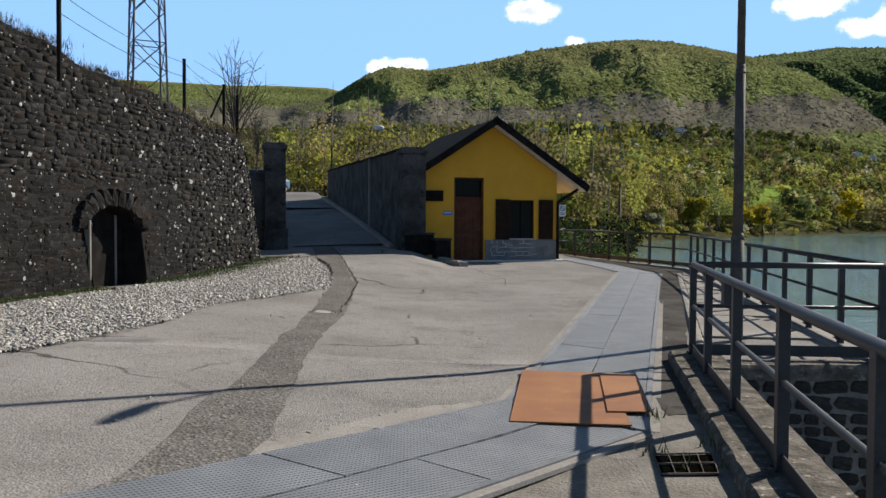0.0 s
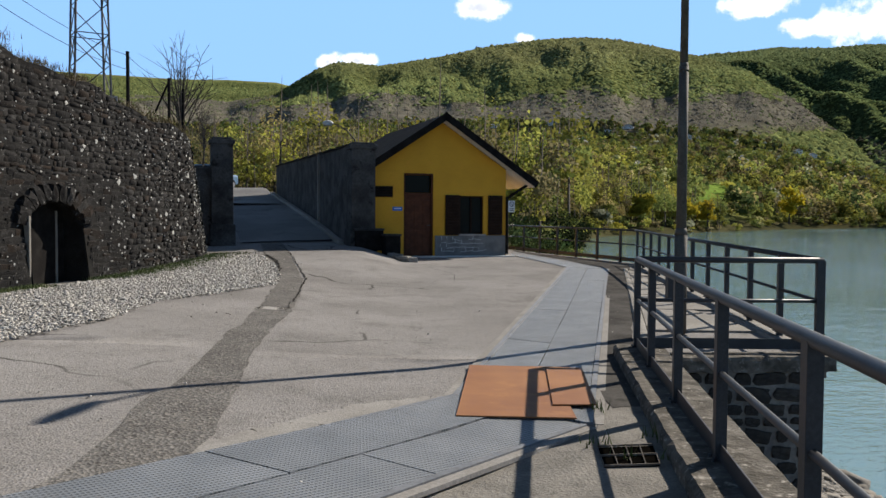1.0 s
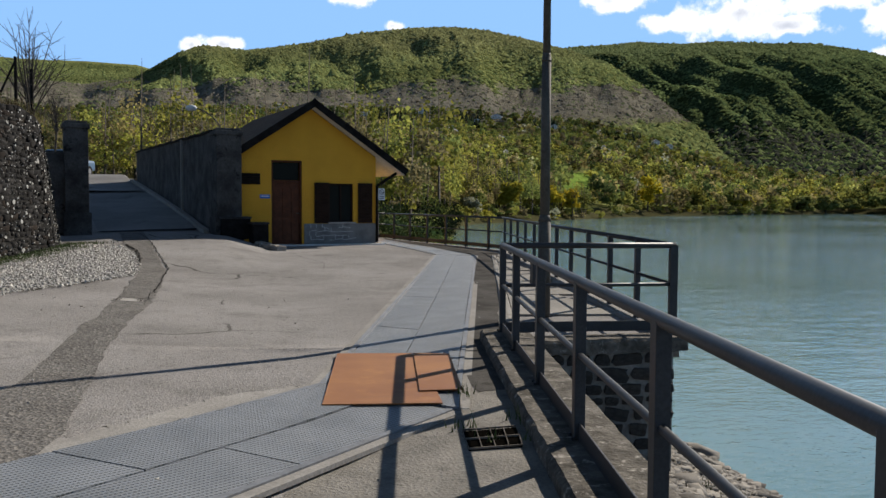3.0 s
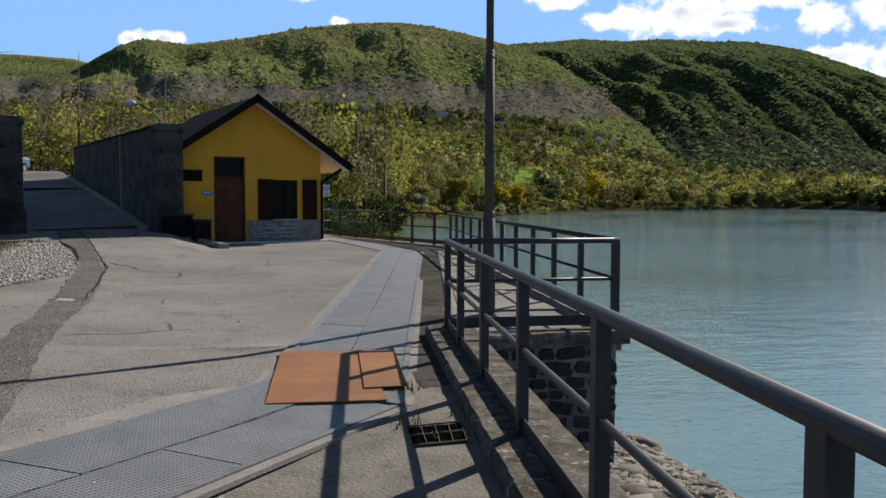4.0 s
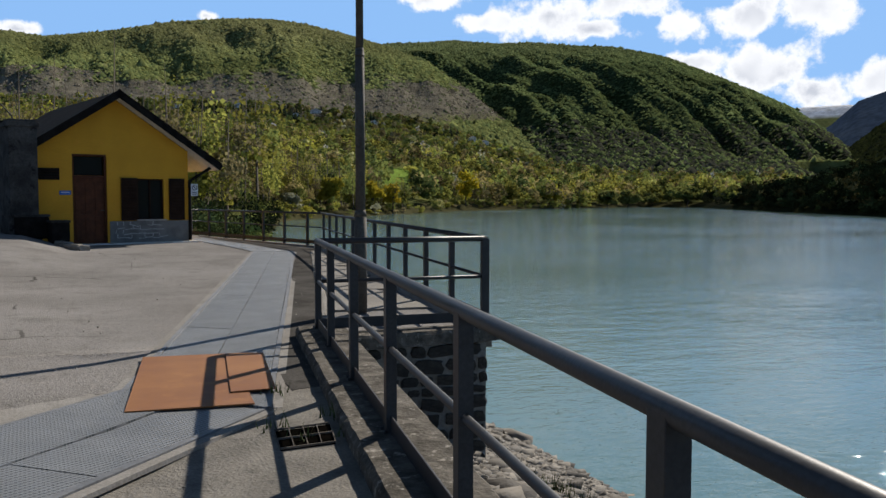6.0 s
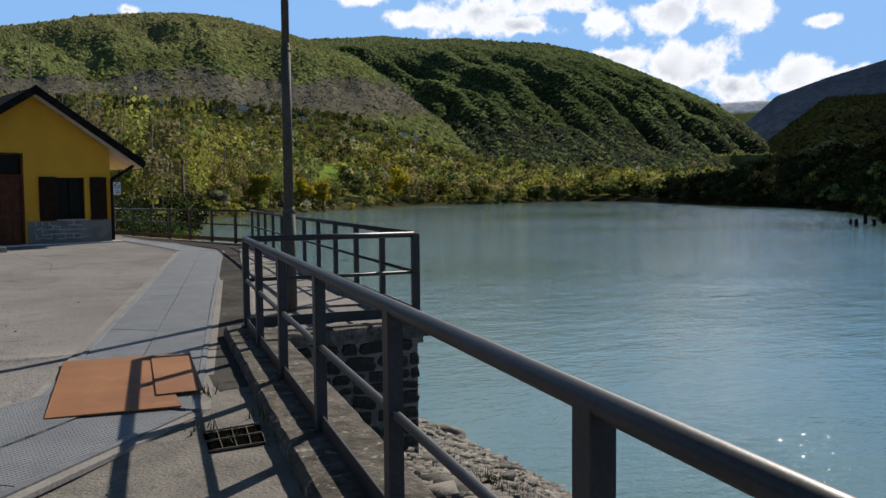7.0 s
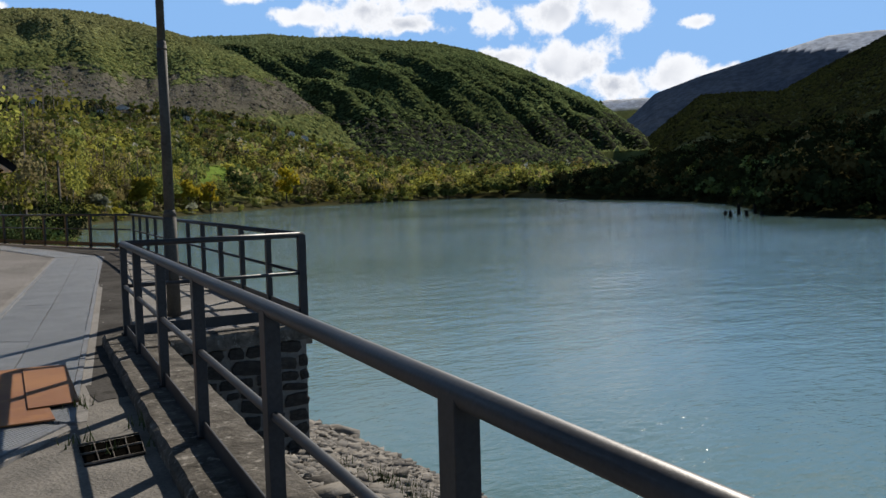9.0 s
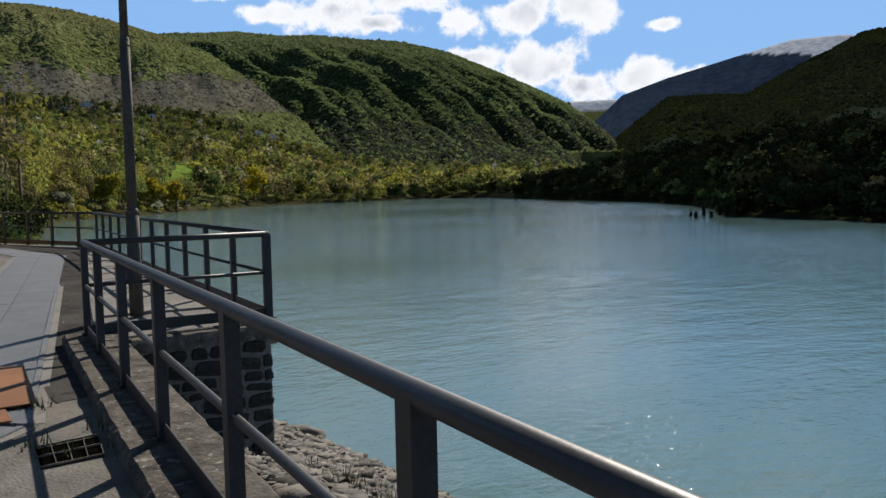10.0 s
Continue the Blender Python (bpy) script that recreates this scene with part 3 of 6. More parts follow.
# ---- railings ----
TOP_Z, MID_Z, BEAM_Z = 1.098, 0.645, 0.165


def railing(label, pts, posts, ends=(True, True)):
    """A painted tube railing along plan points: tubes, a bottom plate and square posts at the given plan points."""
    ob = thing("railing", None, label, "railing", "lake railings")
    for a, b in zip(pts, pts[1:]):
        a, b = Vector(a), Vector(b)
        d = (b - a).normalized()
        part("top_rail", rod(bmesh.new(), (*(a - d * 0.02), TOP_Z), (*(b + d * 0.02), TOP_Z), 0.034, sides=16), M_RAIL, ob, smooth=True)
        part("middle_rail", rod(bmesh.new(), (*a, MID_Z), (*b, MID_Z), 0.021, sides=14), M_RAIL, ob, smooth=True)
        m = (a + b) / 2
        turn = Matrix.Rotation(math.atan2(d.y, d.x), 3, "Z")
        part("toe_plate", boxed(((b - a).length, 0.012, 0.12), (m.x, m.y, BEAM_Z), turn, 0.004), M_RAIL, ob)
    for x, y, ang in posts:
        turn = Matrix.Rotation(ang, 3, "Z")
        part("post", boxed((0.092, 0.068, TOP_Z - 0.02), (x, y, (TOP_Z - 0.02) / 2 + 0.02), turn, 0.004), M_RAIL, ob)
        bm = boxed((0.16, 0.14, 0.012), (x, y, 0.108), turn, 0.003)
        for s in (-0.055, 0.055):
            v = turn @ Vector((s, 0.045, 0))
            rod(bm, (x + v.x, y + v.y, 0.11), (x + v.x, y + v.y, 0.14), 0.011, sides=6)
        part("foot_plate", bm, M_RAIL, ob)
    return ob


def along(a, b, step, first=0.0):
    a, b = Vector(a), Vector(b)
    n = int((b - a).length / step + 1e-6)
    d = (b - a).normalized()
    ang = math.atan2(d.y, d.x)
    return [(*(a + d * (first + i * step)), ang) for i in range(n + 1) if first + i * step <= (b - a).length + 0.01]


ANG_A = math.atan2(RAIL_D.y, RAIL_D.x)
main_posts = [(on_rail(y), y, ANG_A) for y in (9.5, 8.27, 6.69, 5.08, 3.37, 1.61, -0.1, -1.8, -3.5, -5.2, -6.9)]
railing("grey painted steel tube railing on a mossy kerb", [(on_rail(9.5), 9.5), (on_rail(-7.2), -7.2)], main_posts)
AB_ANG = math.atan2(B.y - A.y, B.x - A.x)
railing("grey painted steel railing across the stone pier", [A, B], [(B.x, B.y, AB_ANG)])
railing("grey painted steel railing along the lake walk", [B, C1, C2, C3], along(B, C1, 1.56, 1.56) + along(C1, C2, 1.56, 0.9) + along(C2, C3, 1.56, 0.3))


# ---- lamp pole ----
def lamp_pole(x, y):
    ob = thing("street_lamp", Matrix.Translation((x, y, 0.0)), "tall weathered steel lamp pole beside the lake railing", "street lamp")
    part("base", rod(bmesh.new(), (0, 0, 0.02), (0, 0, 1.35), 0.088, 0.083, 20), M_STEELPOLE, ob, smooth=True)
    part("collar", rod(bmesh.new(), (0, 0, 1.33), (0, 0, 1.42), 0.09, 0.066, 20), M_STEELPOLE, ob, smooth=True)
    part("shaft", rod(bmesh.new(), (0, 0, 1.40), (0, 0, 3.55), 0.066, 0.062, 20), M_STEELPOLE, ob, smooth=True)
    part("upper_shaft", rod(bmesh.new(), (0, 0, 3.5), (0, 0, 7.2), 0.052, 0.045, 20), M_STEELPOLE, ob, smooth=True)
    part("joint", rod(bmesh.new(), (0, 0, 3.48), (0, 0, 3.6), 0.064, 0.054, 20), M_STEELPOLE, ob, smooth=True)
    part("junction_box", boxed((0.12, 0.14, 0.34), (-0.13, -0.02, 0.62), None, 0.012), M_RAIL, ob, "grey cable box")
    arm = bmesh.new()
    rod(arm, (0, 0, 4.70), (-0.10, -0.48, 4.92), 0.025, sides=10)
    part("arm", arm, M_STEELPOLE, ob)
    head = bmesh.new()
    bmesh.ops.create_uvsphere(head, u_segments=14, v_segments=8, radius=0.5, matrix=Matrix.Translation((-0.14, -0.72, 4.96)) @ Matrix.Rotation(math.atan2(-0.72, -0.14), 4, "Z") @ Matrix.Diagonal((0.85, 0.15, 0.12, 1)))
    part("lamp_head", head, M_RAIL, ob, smooth=True)
    return ob


lamp_pole(3.85, 11.33)


# ---- house ----
def house():
    base_z = 0.14
    ob = thing("house", Matrix.Translation((HOUSE_AT.x, HOUSE_AT.y, base_z)) @ Matrix.Rotation(HOUSE_TURN, 4, "Z"),
               "small yellow plastered keeper's house with a dark gabled roof", "house")
    x0, x1, depth, t = -1.20, 3.69, 7.0, 0.3
    eave_l, eave_r, ridge_x, ridge = 2.92, 2.98, 1.30, 4.57
    # front wall with door and window openings, built from upright strips
    door = (0.0, 1.04, 2.80)
    win = (2.0, 2.86, 0.74, 2.06)

    def roof_z(x):
        return ridge - (ridge - eave_l) * (ridge_x - x) / (ridge_x - x0) if x < ridge_x else ridge - (ridge - eave_r) * (x - ridge_x) / (x1 - ridge_x)

    def strip(bm, a, b, z0, z1=None):
        vs = []
        for y in (0, t):
            vs.append([bm.verts.new(v) for v in ((a, y, z0), (b, y, z0), (b, y, z1 if z1 is not None else roof_z(b)), (a, y, z1 if z1 is not None else roof_z(a)))])
        f, k = vs
        bm.faces.new(f)
        bm.faces.new(k[::-1])
        for i in range(4):
            bm.faces.new((f[i], k[i], k[(i + 1) % 4], f[(i + 1) % 4]))

    bm = bmesh.new()
    strip(bm, x0, door[0], 0)
    strip(bm, door[0], door[1], door[2])
    strip(bm, door[1], ridge_x, 0)
    strip(bm, ridge_x, win[0], 0)
    strip(bm, win[0], win[1], 0, win[2])
    strip(bm, win[0], win[1], win[3])
    strip(bm, win[1], x1, 0)
    bmesh.ops.remove_doubles(bm, verts=bm.verts, dist=0.001)
    bmesh.ops.recalc_face_normals(bm, faces=bm.faces)
    part("front_wall", bm, M_YELLOW, ob, "yellow plaster gable wall")
    bm = bmesh.new()
    box(bm, (0.3, depth - t, eave_r - 0.02), (x1 - 0.15, (depth + t) / 2, eave_r / 2))
    part("side_wall", bm, M_YELLOW, ob)
    part("side_wall", boxed((0.3, depth - t, eave_l - 0.02), (x0 + 0.15, (depth + t) / 2, eave_l / 2)), M_YELLOW, ob)
    bm = bmesh.new()
    prof = [(x0, 0), (x1, 0), (x1, eave_r), (ridge_x, ridge), (x0, eave_l)]
    f = [bm.verts.new((x, depth, z)) for x, z in prof]
    k = [bm.verts.new((x, depth - 0.3, z - 0.02)) for x, z in prof]
    bm.faces.new(f)
    bm.faces.new(k[::-1])
    for i in range(5):
        bm.faces.new((f[i], k[i], k[(i + 1) % 5], f[(i + 1) % 5]))
    bmesh.ops.recalc_face_normals(bm, faces=bm.faces)
    part("rear_wall", bm, M_YELLOW, ob)
    # stone plinth below the window
    part("plinth", boxed((x1 - door[1] - 0.06, 0.05, 0.70), ((x1 + door[1]) / 2 + 0.03, -0.025, 0.35), None, 0.008), M_PLINTH, ob, "grey cement plinth with inset stones")
    # pale mortar lines of the stones that show through the render
    rng = random.Random(9)
    for row in range(4):
        zc = 0.17 + 0.13 * row
        px = 1.28 + rng.uniform(0, 0.1)
        while px < 2.75:
            w = rng.uniform(0.16, 0.30)
            if rng.random() < 0.62:
                part("mortar_line", boxed((w, 0.012, 0.022), (px + w / 2, -0.053, zc + rng.gauss(0, 0.012)), Matrix.Rotation(rng.gauss(0, 0.12), 3, "Y")), M_PLINTHSTONE, ob)
            if rng.random() < 0.55:
                part("mortar_line", boxed((0.022, 0.012, 0.13), (px, -0.0535, zc + 0.065), Matrix.Rotation(rng.gauss(0, 0.2), 3, "Y")), M_PLINTHSTONE, ob)
            px += w
    part("doorstep", boxed((x1 + 0.35, 0.38, 0.05), ((x1 + 0.1) / 2, -0.14, -0.012), None, 0.008), M_WHITE, ob, "white painted concrete step")
    # roof slabs
    over, front, back = 0.92, 0.55, 0.4
    def slab(side):
        bm = bmesh.new()
        if side > 0:
            s = (ridge - eave_r) / (x1 - ridge_x)
            xs, zs = (ridge_x, x1 + over), (ridge + 0.02, ridge + 0.02 - s * (x1 + over - ridge_x))
        else:
            s = (ridge - eave_l) / (ridge_x - x0)
            xs, zs = (ridge_x, x0 - 0.35), (ridge + 0.02, ridge + 0.02 - s * (ridge_x - x0 + 0.35))
        for y in (-front, depth + back):
            for x, z in zip(xs, zs):
                for dz in (0.0, 0.17):
                    bm.verts.new((x, y, z + dz))
        bm.verts.ensure_lookup_table()
        v = bm.verts
        for q in ((0, 1, 3, 2), (4, 5, 7, 6), (0, 4, 6, 2), (1, 5, 7, 3), (0, 4, 5, 1), (2, 6, 7, 3)):
            bm.faces.new([v[i] for i in q])
        bmesh.ops.recalc_face_normals(bm, faces=bm.faces)
        return bm, xs, zs
    bm, xs, zs = slab(1)
    roof = part("roof", bm, M_ROOF, ob, "dark roof slope")
    bmf = bmesh.new()
    # white soffit below the wide eave, and the dark barge boards
    sv = [bmf.verts.new(p) for p in ((x1 - 0.0, -front + 0.05, zs[0] - (zs[0] - zs[1]) * (x1 - ridge_x) / (xs[1] - xs[0]) - 0.012), (xs[1] - 0.05, -front + 0.05, zs[1] + 0.01),
                                     (xs[1] - 0.05, depth, zs[1] + 0.01), (x1, depth, zs[0] - (zs[0] - zs[1]) * (x1 - ridge_x) / (xs[1] - xs[0]) - 0.012))]
    lo = [bmf.verts.new(v.co + Vector((0, 0, -0.03))) for v in sv]
    bmf.faces.new(sv)
    bmf.faces.new(lo[::-1])
    for i in range(4):
        bmf.faces.new((sv[i], lo[i], lo[(i + 1) % 4], sv[(i + 1) % 4]))
    bmesh.ops.recalc_face_normals(bmf, faces=bmf.faces)
    part("eave_soffit", bmf, M_WHITE, roof, "white eave soffit")
    bm = bmesh.new()
    d = Vector((xs[1] - xs[0], 0, zs[1] - zs[0]))
    u = d.normalized()
    turn = Matrix.Rotation(-math.atan2(u.z, u.x), 3, "Y")
    mid = Vector(((xs[0] + x1) / 2, -front / 2 - 0.02, (zs[0] + zs[0] + u.z / u.x * (x1 - xs[0])) / 2 - 0.016))
    part("verge_soffit", boxed(((x1 - xs[0]) / u.x, front - 0.08, 0.02), mid, turn), M_WHITE, roof, "white verge soffit")
    m2 = Vector(((xs[0] + xs[1]) / 2, -front - 0.02, (zs[0] + zs[1]) / 2 + 0.07))
    part("barge_board", boxed((d.length + 0.05, 0.035, 0.2), m2, turn, 0.006), M_BLACK, roof)
    part("verge_trim", boxed((d.length + 0.08, 0.06, 0.05), m2 + Vector((0, -0.01, 0.12)), turn, 0.006), M_ROOF, roof)
    bm, xs, zs = slab(-1)
    roof2 = part("roof", bm, M_ROOF, ob, "dark roof slope")
    d = Vector((xs[0] - xs[1], 0, zs[0] - zs[1]))
    turn = Matrix.Rotation(-math.atan2(d.z, d.x), 3, "Y")
    m2 = Vector(((xs[0] + xs[1]) / 2, -front - 0.02, (zs[0] + zs[1]) / 2 + 0.07))
    part("barge_board", boxed((d.length + 0.05, 0.035, 0.2), m2, turn, 0.006), M_BLACK, roof2)
    part("verge_trim", boxed((d.length + 0.08, 0.06, 0.05), m2 + Vector((0, -0.01, 0.12)), turn, 0.006), M_ROOF, roof2)
    # door
    leaf = part("door", boxed((1.0, 0.06, 2.06), (0.52, 0.14, 1.05), None, 0.006), M_DOOR, ob, "brown wooden panelled door with a glazed transom")
    for k in range(3):
        for j, (zc, hh) in enumerate(((0.5, 0.72), (1.42, 0.94))):
            part("panel", boxed((0.24, 0.02, hh), (0.22 + 0.3 * k, 0.105, zc), None, 0.008), M_DOOR, leaf)
    part("door_handle", boxed((0.12, 0.05, 0.03), (0.92, 0.09, 1.05), None, 0.01), M_STEELPOLE, leaf, "steel handle")
    part("transom_pane", boxed((0.86, 0.012, 0.58), (0.52, 0.16, 2.44)), M_GLASS, ob, "dark glass transom")
    bm = bmesh.new()
    for bx, bz, w, h in ((0.03, 1.4, 0.06, 2.8), (1.01, 1.4, 0.06, 2.8), (0.52, 2.77, 0.92, 0.06), (0.52, 2.11, 0.92, 0.06)):
        box(bm, (w, 0.12, h), (bx, 0.10, bz), None, 0.004)
    part("door_frame", bm, M_DOOR, ob)
    # window with two shutters folded open
    part("window_pane", boxed((0.80, 0.012, 1.26), (2.43, 0.15, 1.40)), M_GLASS, ob, "dark window behind a fly screen")
    bm = bmesh.new()
    for bx, bz, w, h in ((2.025, 1.40, 0.05, 1.32), (2.835, 1.40, 0.05, 1.32), (2.43, 2.035, 0.76, 0.05), (2.43, 0.765, 0.76, 0.05), (2.43, 1.4, 0.05, 1.22)):
        box(bm, (w, 0.07, h), (bx, 0.11, bz), None, 0.004)
    part("window_frame", bm, M_SHUTTER, ob)
    part("window_sill", boxed((0.98, 0.16, 0.05), (2.43, -0.03, 0.725), None, 0.008), M_PALE, ob)
    for cx in (1.72, 3.28):
        sh = part("shutter", boxed((0.52, 0.045, 1.36), (cx, -0.05, 1.40), None, 0.006), M_SHUTTER, ob, "dark brown wooden shutter")
        for k in range(12):
            part("slat", boxed((0.42, 0.02, 0.085), (cx, -0.078, 0.83 + k * 0.104), Matrix.Rotation(0.35, 3, "X"), 0.004), M_SHUTTER, sh)
    # air vent, signs, downpipe
    vent = part("vent", boxed((0.68, 0.06, 0.36), (-0.72, -0.01, 2.17), None, 0.006), M_SHUTTER, ob, "dark louvred opening")
    for k in range(4):
        part("slat", boxed((0.62, 0.03, 0.05), (-0.72, -0.045, 2.05 + 0.08 * k), Matrix.Rotation(0.5, 3, "X")), M_BLACK, vent)
    plate = part("name_plate", boxed((0.34, 0.015, 0.13), (-0.22, -0.008, 1.60), None, 0.004), M_BLUE, ob, "small blue enamel plate")
    part("bar", boxed((0.24, 0.004, 0.03), (-0.22, -0.018, 1.61)), M_SIGNWHITE, plate)
    bm = bmesh.new()
    rod(bm, (x1 + 0.02, -0.08, 0.05), (x1 + 0.02, -0.08, 2.02), 0.05, sides=12)
    rod(bm, (x1 + 0.02, -0.08, 2.0), (x1 + 0.85, -0.1, 2.52), 0.05, sides=12)
    part("downpipe", bm, M_BLACK, ob, "dark metal downpipe", True)
    return ob


def plinth_look(N, P, bsdf):
    c = N.mix(N.ramp(N.noise(P, 3.0, 5.0), 0.3, 0.7), (0.13, 0.13, 0.125), (0.20, 0.20, 0.19))
    return c, N.math("MULTIPLY", N.noise(P, 30.0), 0.006)


M_PLINTH = material("grey_cement_render", plinth_look, 0.9)
M_PLINTHSTONE = material("plinth_stone", two_tone((0.40, 0.40, 0.38), (0.52, 0.52, 0.49), 5.0, 30.0, 0.004), 0.9)
house()


# ---- gate pillars and the wall along the road ----
def pillar(label, at, turn, w, h, base_h):
    ob = thing("gate_pillar", Matrix.Translation(at) @ Matrix.Rotation(turn, 4, "Z"), label, "gate pillar", "gate pillars")
    part("base", boxed((w + 0.12, w + 0.12, base_h + 0.3), (0, 0, base_h / 2 - 0.15), None, 0.03), M_DARKCON, ob)
    part("shaft", boxed((w, w, h - base_h - 0.22), (0, 0, (h - 0.22 + base_h) / 2), None, 0.02), M_DARKCON, ob)
    bm = boxed((w + 0.10, w + 0.10, 0.14), (0, 0, h - 0.15), None, 0.02)
    box(bm, (w - 0.05, w - 0.05, 0.08), (0, 0, h - 0.04), None, 0.02)
    part("cap", bm, M_DARKCON, ob)
    return ob


PIER = HOUSE_AT + HU * -1.52 + HV * -0.25
pillar("dark weathered concrete gate pillar beside the stone wall", (-5.35, 27.6, 0.5), HOUSE_TURN, 0.66, 3.42, 0.72)
pillar("dark weathered concrete gate pillar at the house corner", (PIER.x, PIER.y, 0.45), HOUSE_TURN, 0.78, 3.42, 0.62)


# ---- wall along the road, behind the gate ----
M_ROAD = material("dark_road_asphalt", two_tone((0.17, 0.165, 0.16), (0.25, 0.245, 0.235), 0.35, 40.0, 0.005, (0.12, 0.117, 0.11)), 0.95, spec=0.15)
def road_wall():
    ob = thing("boundary_wall", None, "dark stained concrete wall with pilasters along the rising road", "wall", kind="structure")
    start = PIER + HV * 0.36 - HU * 0.24
    n, step = 7, 2.56
    for i in range(n):
        a, b = start + HV * (i * step), start + HV * ((i + 1) * step)
        bm = bmesh.new()
        zt = 3.78 + 0.012 * i * step
        q = [a - HU * 0.13, a + HU * 0.13, b + HU * 0.13, b - HU * 0.13]
        prism([(p.x, p.y) for p in q], lambda x, y: 0.2 + 0.1 * (y - 28), zt, bm)
        part("wall_panel", bm, M_DARKCON, ob)
        c = [a - HU * 0.18, a + HU * 0.18, b + HU * 0.18, b - HU * 0.18]
        part("coping", prism([(p.x, p.y) for p in c], zt + 0.004, zt + 0.075), M_BLACK, ob)
        if i == 2:
            m = a - HU * 0.17
            part("pilaster", boxed((0.10, 0.12, zt - 0.4), (m.x, m.y, zt / 2 + 0.2), Matrix.Rotation(HOUSE_TURN, 3, "Z"), 0.01), M_CONCRETE, ob)
    # stepped kerb at its foot
    for i in range(13):
        a, b = start - HU * 0.34 + HV * (i * 1.4), start - HU * 0.34 + HV * (i * 1.4 + 1.36)
        q = [a - HU * 0.09, a + HU * 0.09, b + HU * 0.09, b - HU * 0.09]
        zz = lambda x, y: yz(x, y) + 0.13
        part("kerb_stone", prism([(p.x, p.y) for p in q], lambda x, y: yz(x, y) - 0.2, zz), M_CONCRETE, ob)


road_wall()

# low wall between the gate pillar and the bastion
lw = boxed((1.6, 0.4, 2.5), (-6.35, 27.45, 1.75), Matrix.Rotation(0.12, 3, "Z"), 0.03)
tagged(part("wall_gate", lw, M_DARKCON, None, "low dark concrete wall joining pillar and stone bastion"), category="wall", kind="structure")
ribbon("road", [(-4.95, 28.9), (-11.0, 52.0), (-13.5, 63.0)], [(-2.05, 29.75), (-7.6, 51.0), (-10.2, 63.0)], M_ROAD, 0.02, "dark asphalt road climbing beyond the gate", "road")
ribbon("gate_track", [(-4.95, 28.75), (-4.95, 29.0)], [(-2.05, 29.5), (-2.05, 29.78)], M_BLACK, 0.03, "dark iron gate track across the road", "gate track")
# crumbling edge between the road and the lower house forecourt
rng = random.Random(4)
for i in range(6):
    f = i / 5
    x, y = 0.02 + 0.55 * f, 27.3 - 1.1 * f
    bm = boxed((rng.uniform(0.25, 0.5), rng.uniform(0.25, 0.45), 0.2), (0, 0, 0.02), Matrix.Rotation(rng.uniform(0, 3), 3, "Z"), 0.04)
    for v in bm.verts:
        v.co += Vector([rng.gauss(0, 0.015) for _ in range(3)])
    ob = part("kerb_stone", bm, M_CONCRETE, None, "broken pale concrete block at the road edge")
    ob.location = (x, y, yz(x, y) + 0.03)
    tagged(ob, category="stone block", group="broken edge blocks")
for x, y, w, h, lab in ((-0.04, 27.9, 0.52, 0.72, "dark mossy concrete bollard by the door"), (-0.80, 28.3, 0.95, 0.66, "dark concrete block at the foot of the pillar")):
    ob = thing("bollard", Matrix.Translation((x, y, yz(x, y) - 0.05)) @ Matrix.Rotation(HOUSE_TURN, 4, "Z"), lab, "bollard")
    part("body", boxed((w, 0.5, h), (0, 0, h / 2), None, 0.05), M_BLACK, ob)
    part("cap", boxed((w + 0.04, 0.54, 0.07), (0, 0, h + 0.02), None, 0.02), M_DARKCON, ob)

# notice on the house corner post
ns = HOUSE_AT + HU * 3.86 - HV * 0.12
sign = thing("notice_sign", Matrix.Translation((ns.x, ns.y, 1.50)) @ Matrix.Rotation(HOUSE_TURN, 4, "Z"), "small white prohibition notice on the house corner", "sign")
part("plate", boxed((0.24, 0.012, 0.40), (0, 0, 0.35), None, 0.004), M_SIGNWHITE, sign)
ring = bmesh.new()
for k in range(24):
    a0, a1 = 2 * math.pi * k / 24, 2 * math.pi * (k + 1) / 24
    rod(ring, (0.08 * math.cos(a0), -0.01, 0.43 + 0.08 * math.sin(a0)), (0.08 * math.cos(a1), -0.01, 0.43 + 0.08 * math.sin(a1)), 0.011, sides=6)
rod(ring, (-0.055, -0.01, 0.485), (0.055, -0.01, 0.375), 0.011, sides=6)
part("symbol", ring, M_SIGNBLACK, sign, "dark crossed ring symbol")
for k in range(2):
    part("bar", boxed((0.16, 0.004, 0.025), (0, -0.01, 0.27 - 0.06 * k)), M_SIGNBLACK, sign)
part("bracket", rod(bmesh.new(), (0, 0.015, 0.0), (0, 0.015, 0.55), 0.015, sides=8), M_BLACK, sign)


def swan_lamp():
    """The small lamp on a curved arm that shows above the road wall."""
    p = PIER + HV * 4.4 + HU * 0.6
    ob = thing("street_lamp", Matrix.Translation((p.x, p.y, 0.4)), "small white lamp on a curved pipe above the wall", "street lamp")
    bm = bmesh.new()
    pts = [(0.25, 0, 0), (0.25, 0, 3.4), (0.15, 0, 3.95), (-0.15, 0, 4.3), (-0.5, 0, 4.5), (-0.75, 0, 4.55)]
    for a, b in zip(pts, pts[1:]):
        rod(bm, a, b, 0.025, sides=8)
    part("pipe", bm, M_STEELPOLE, ob)
    bm = bmesh.new()
    bmesh.ops.create_uvsphere(bm, u_segments=12, v_segments=8, radius=0.5, matrix=Matrix.Translation((-0.85, 0, 4.55)) @ Matrix.Diagonal((0.42, 0.25, 0.24, 1)))
    part("lamp_head", bm, M_WHITE, ob, smooth=True)


swan_lamp()

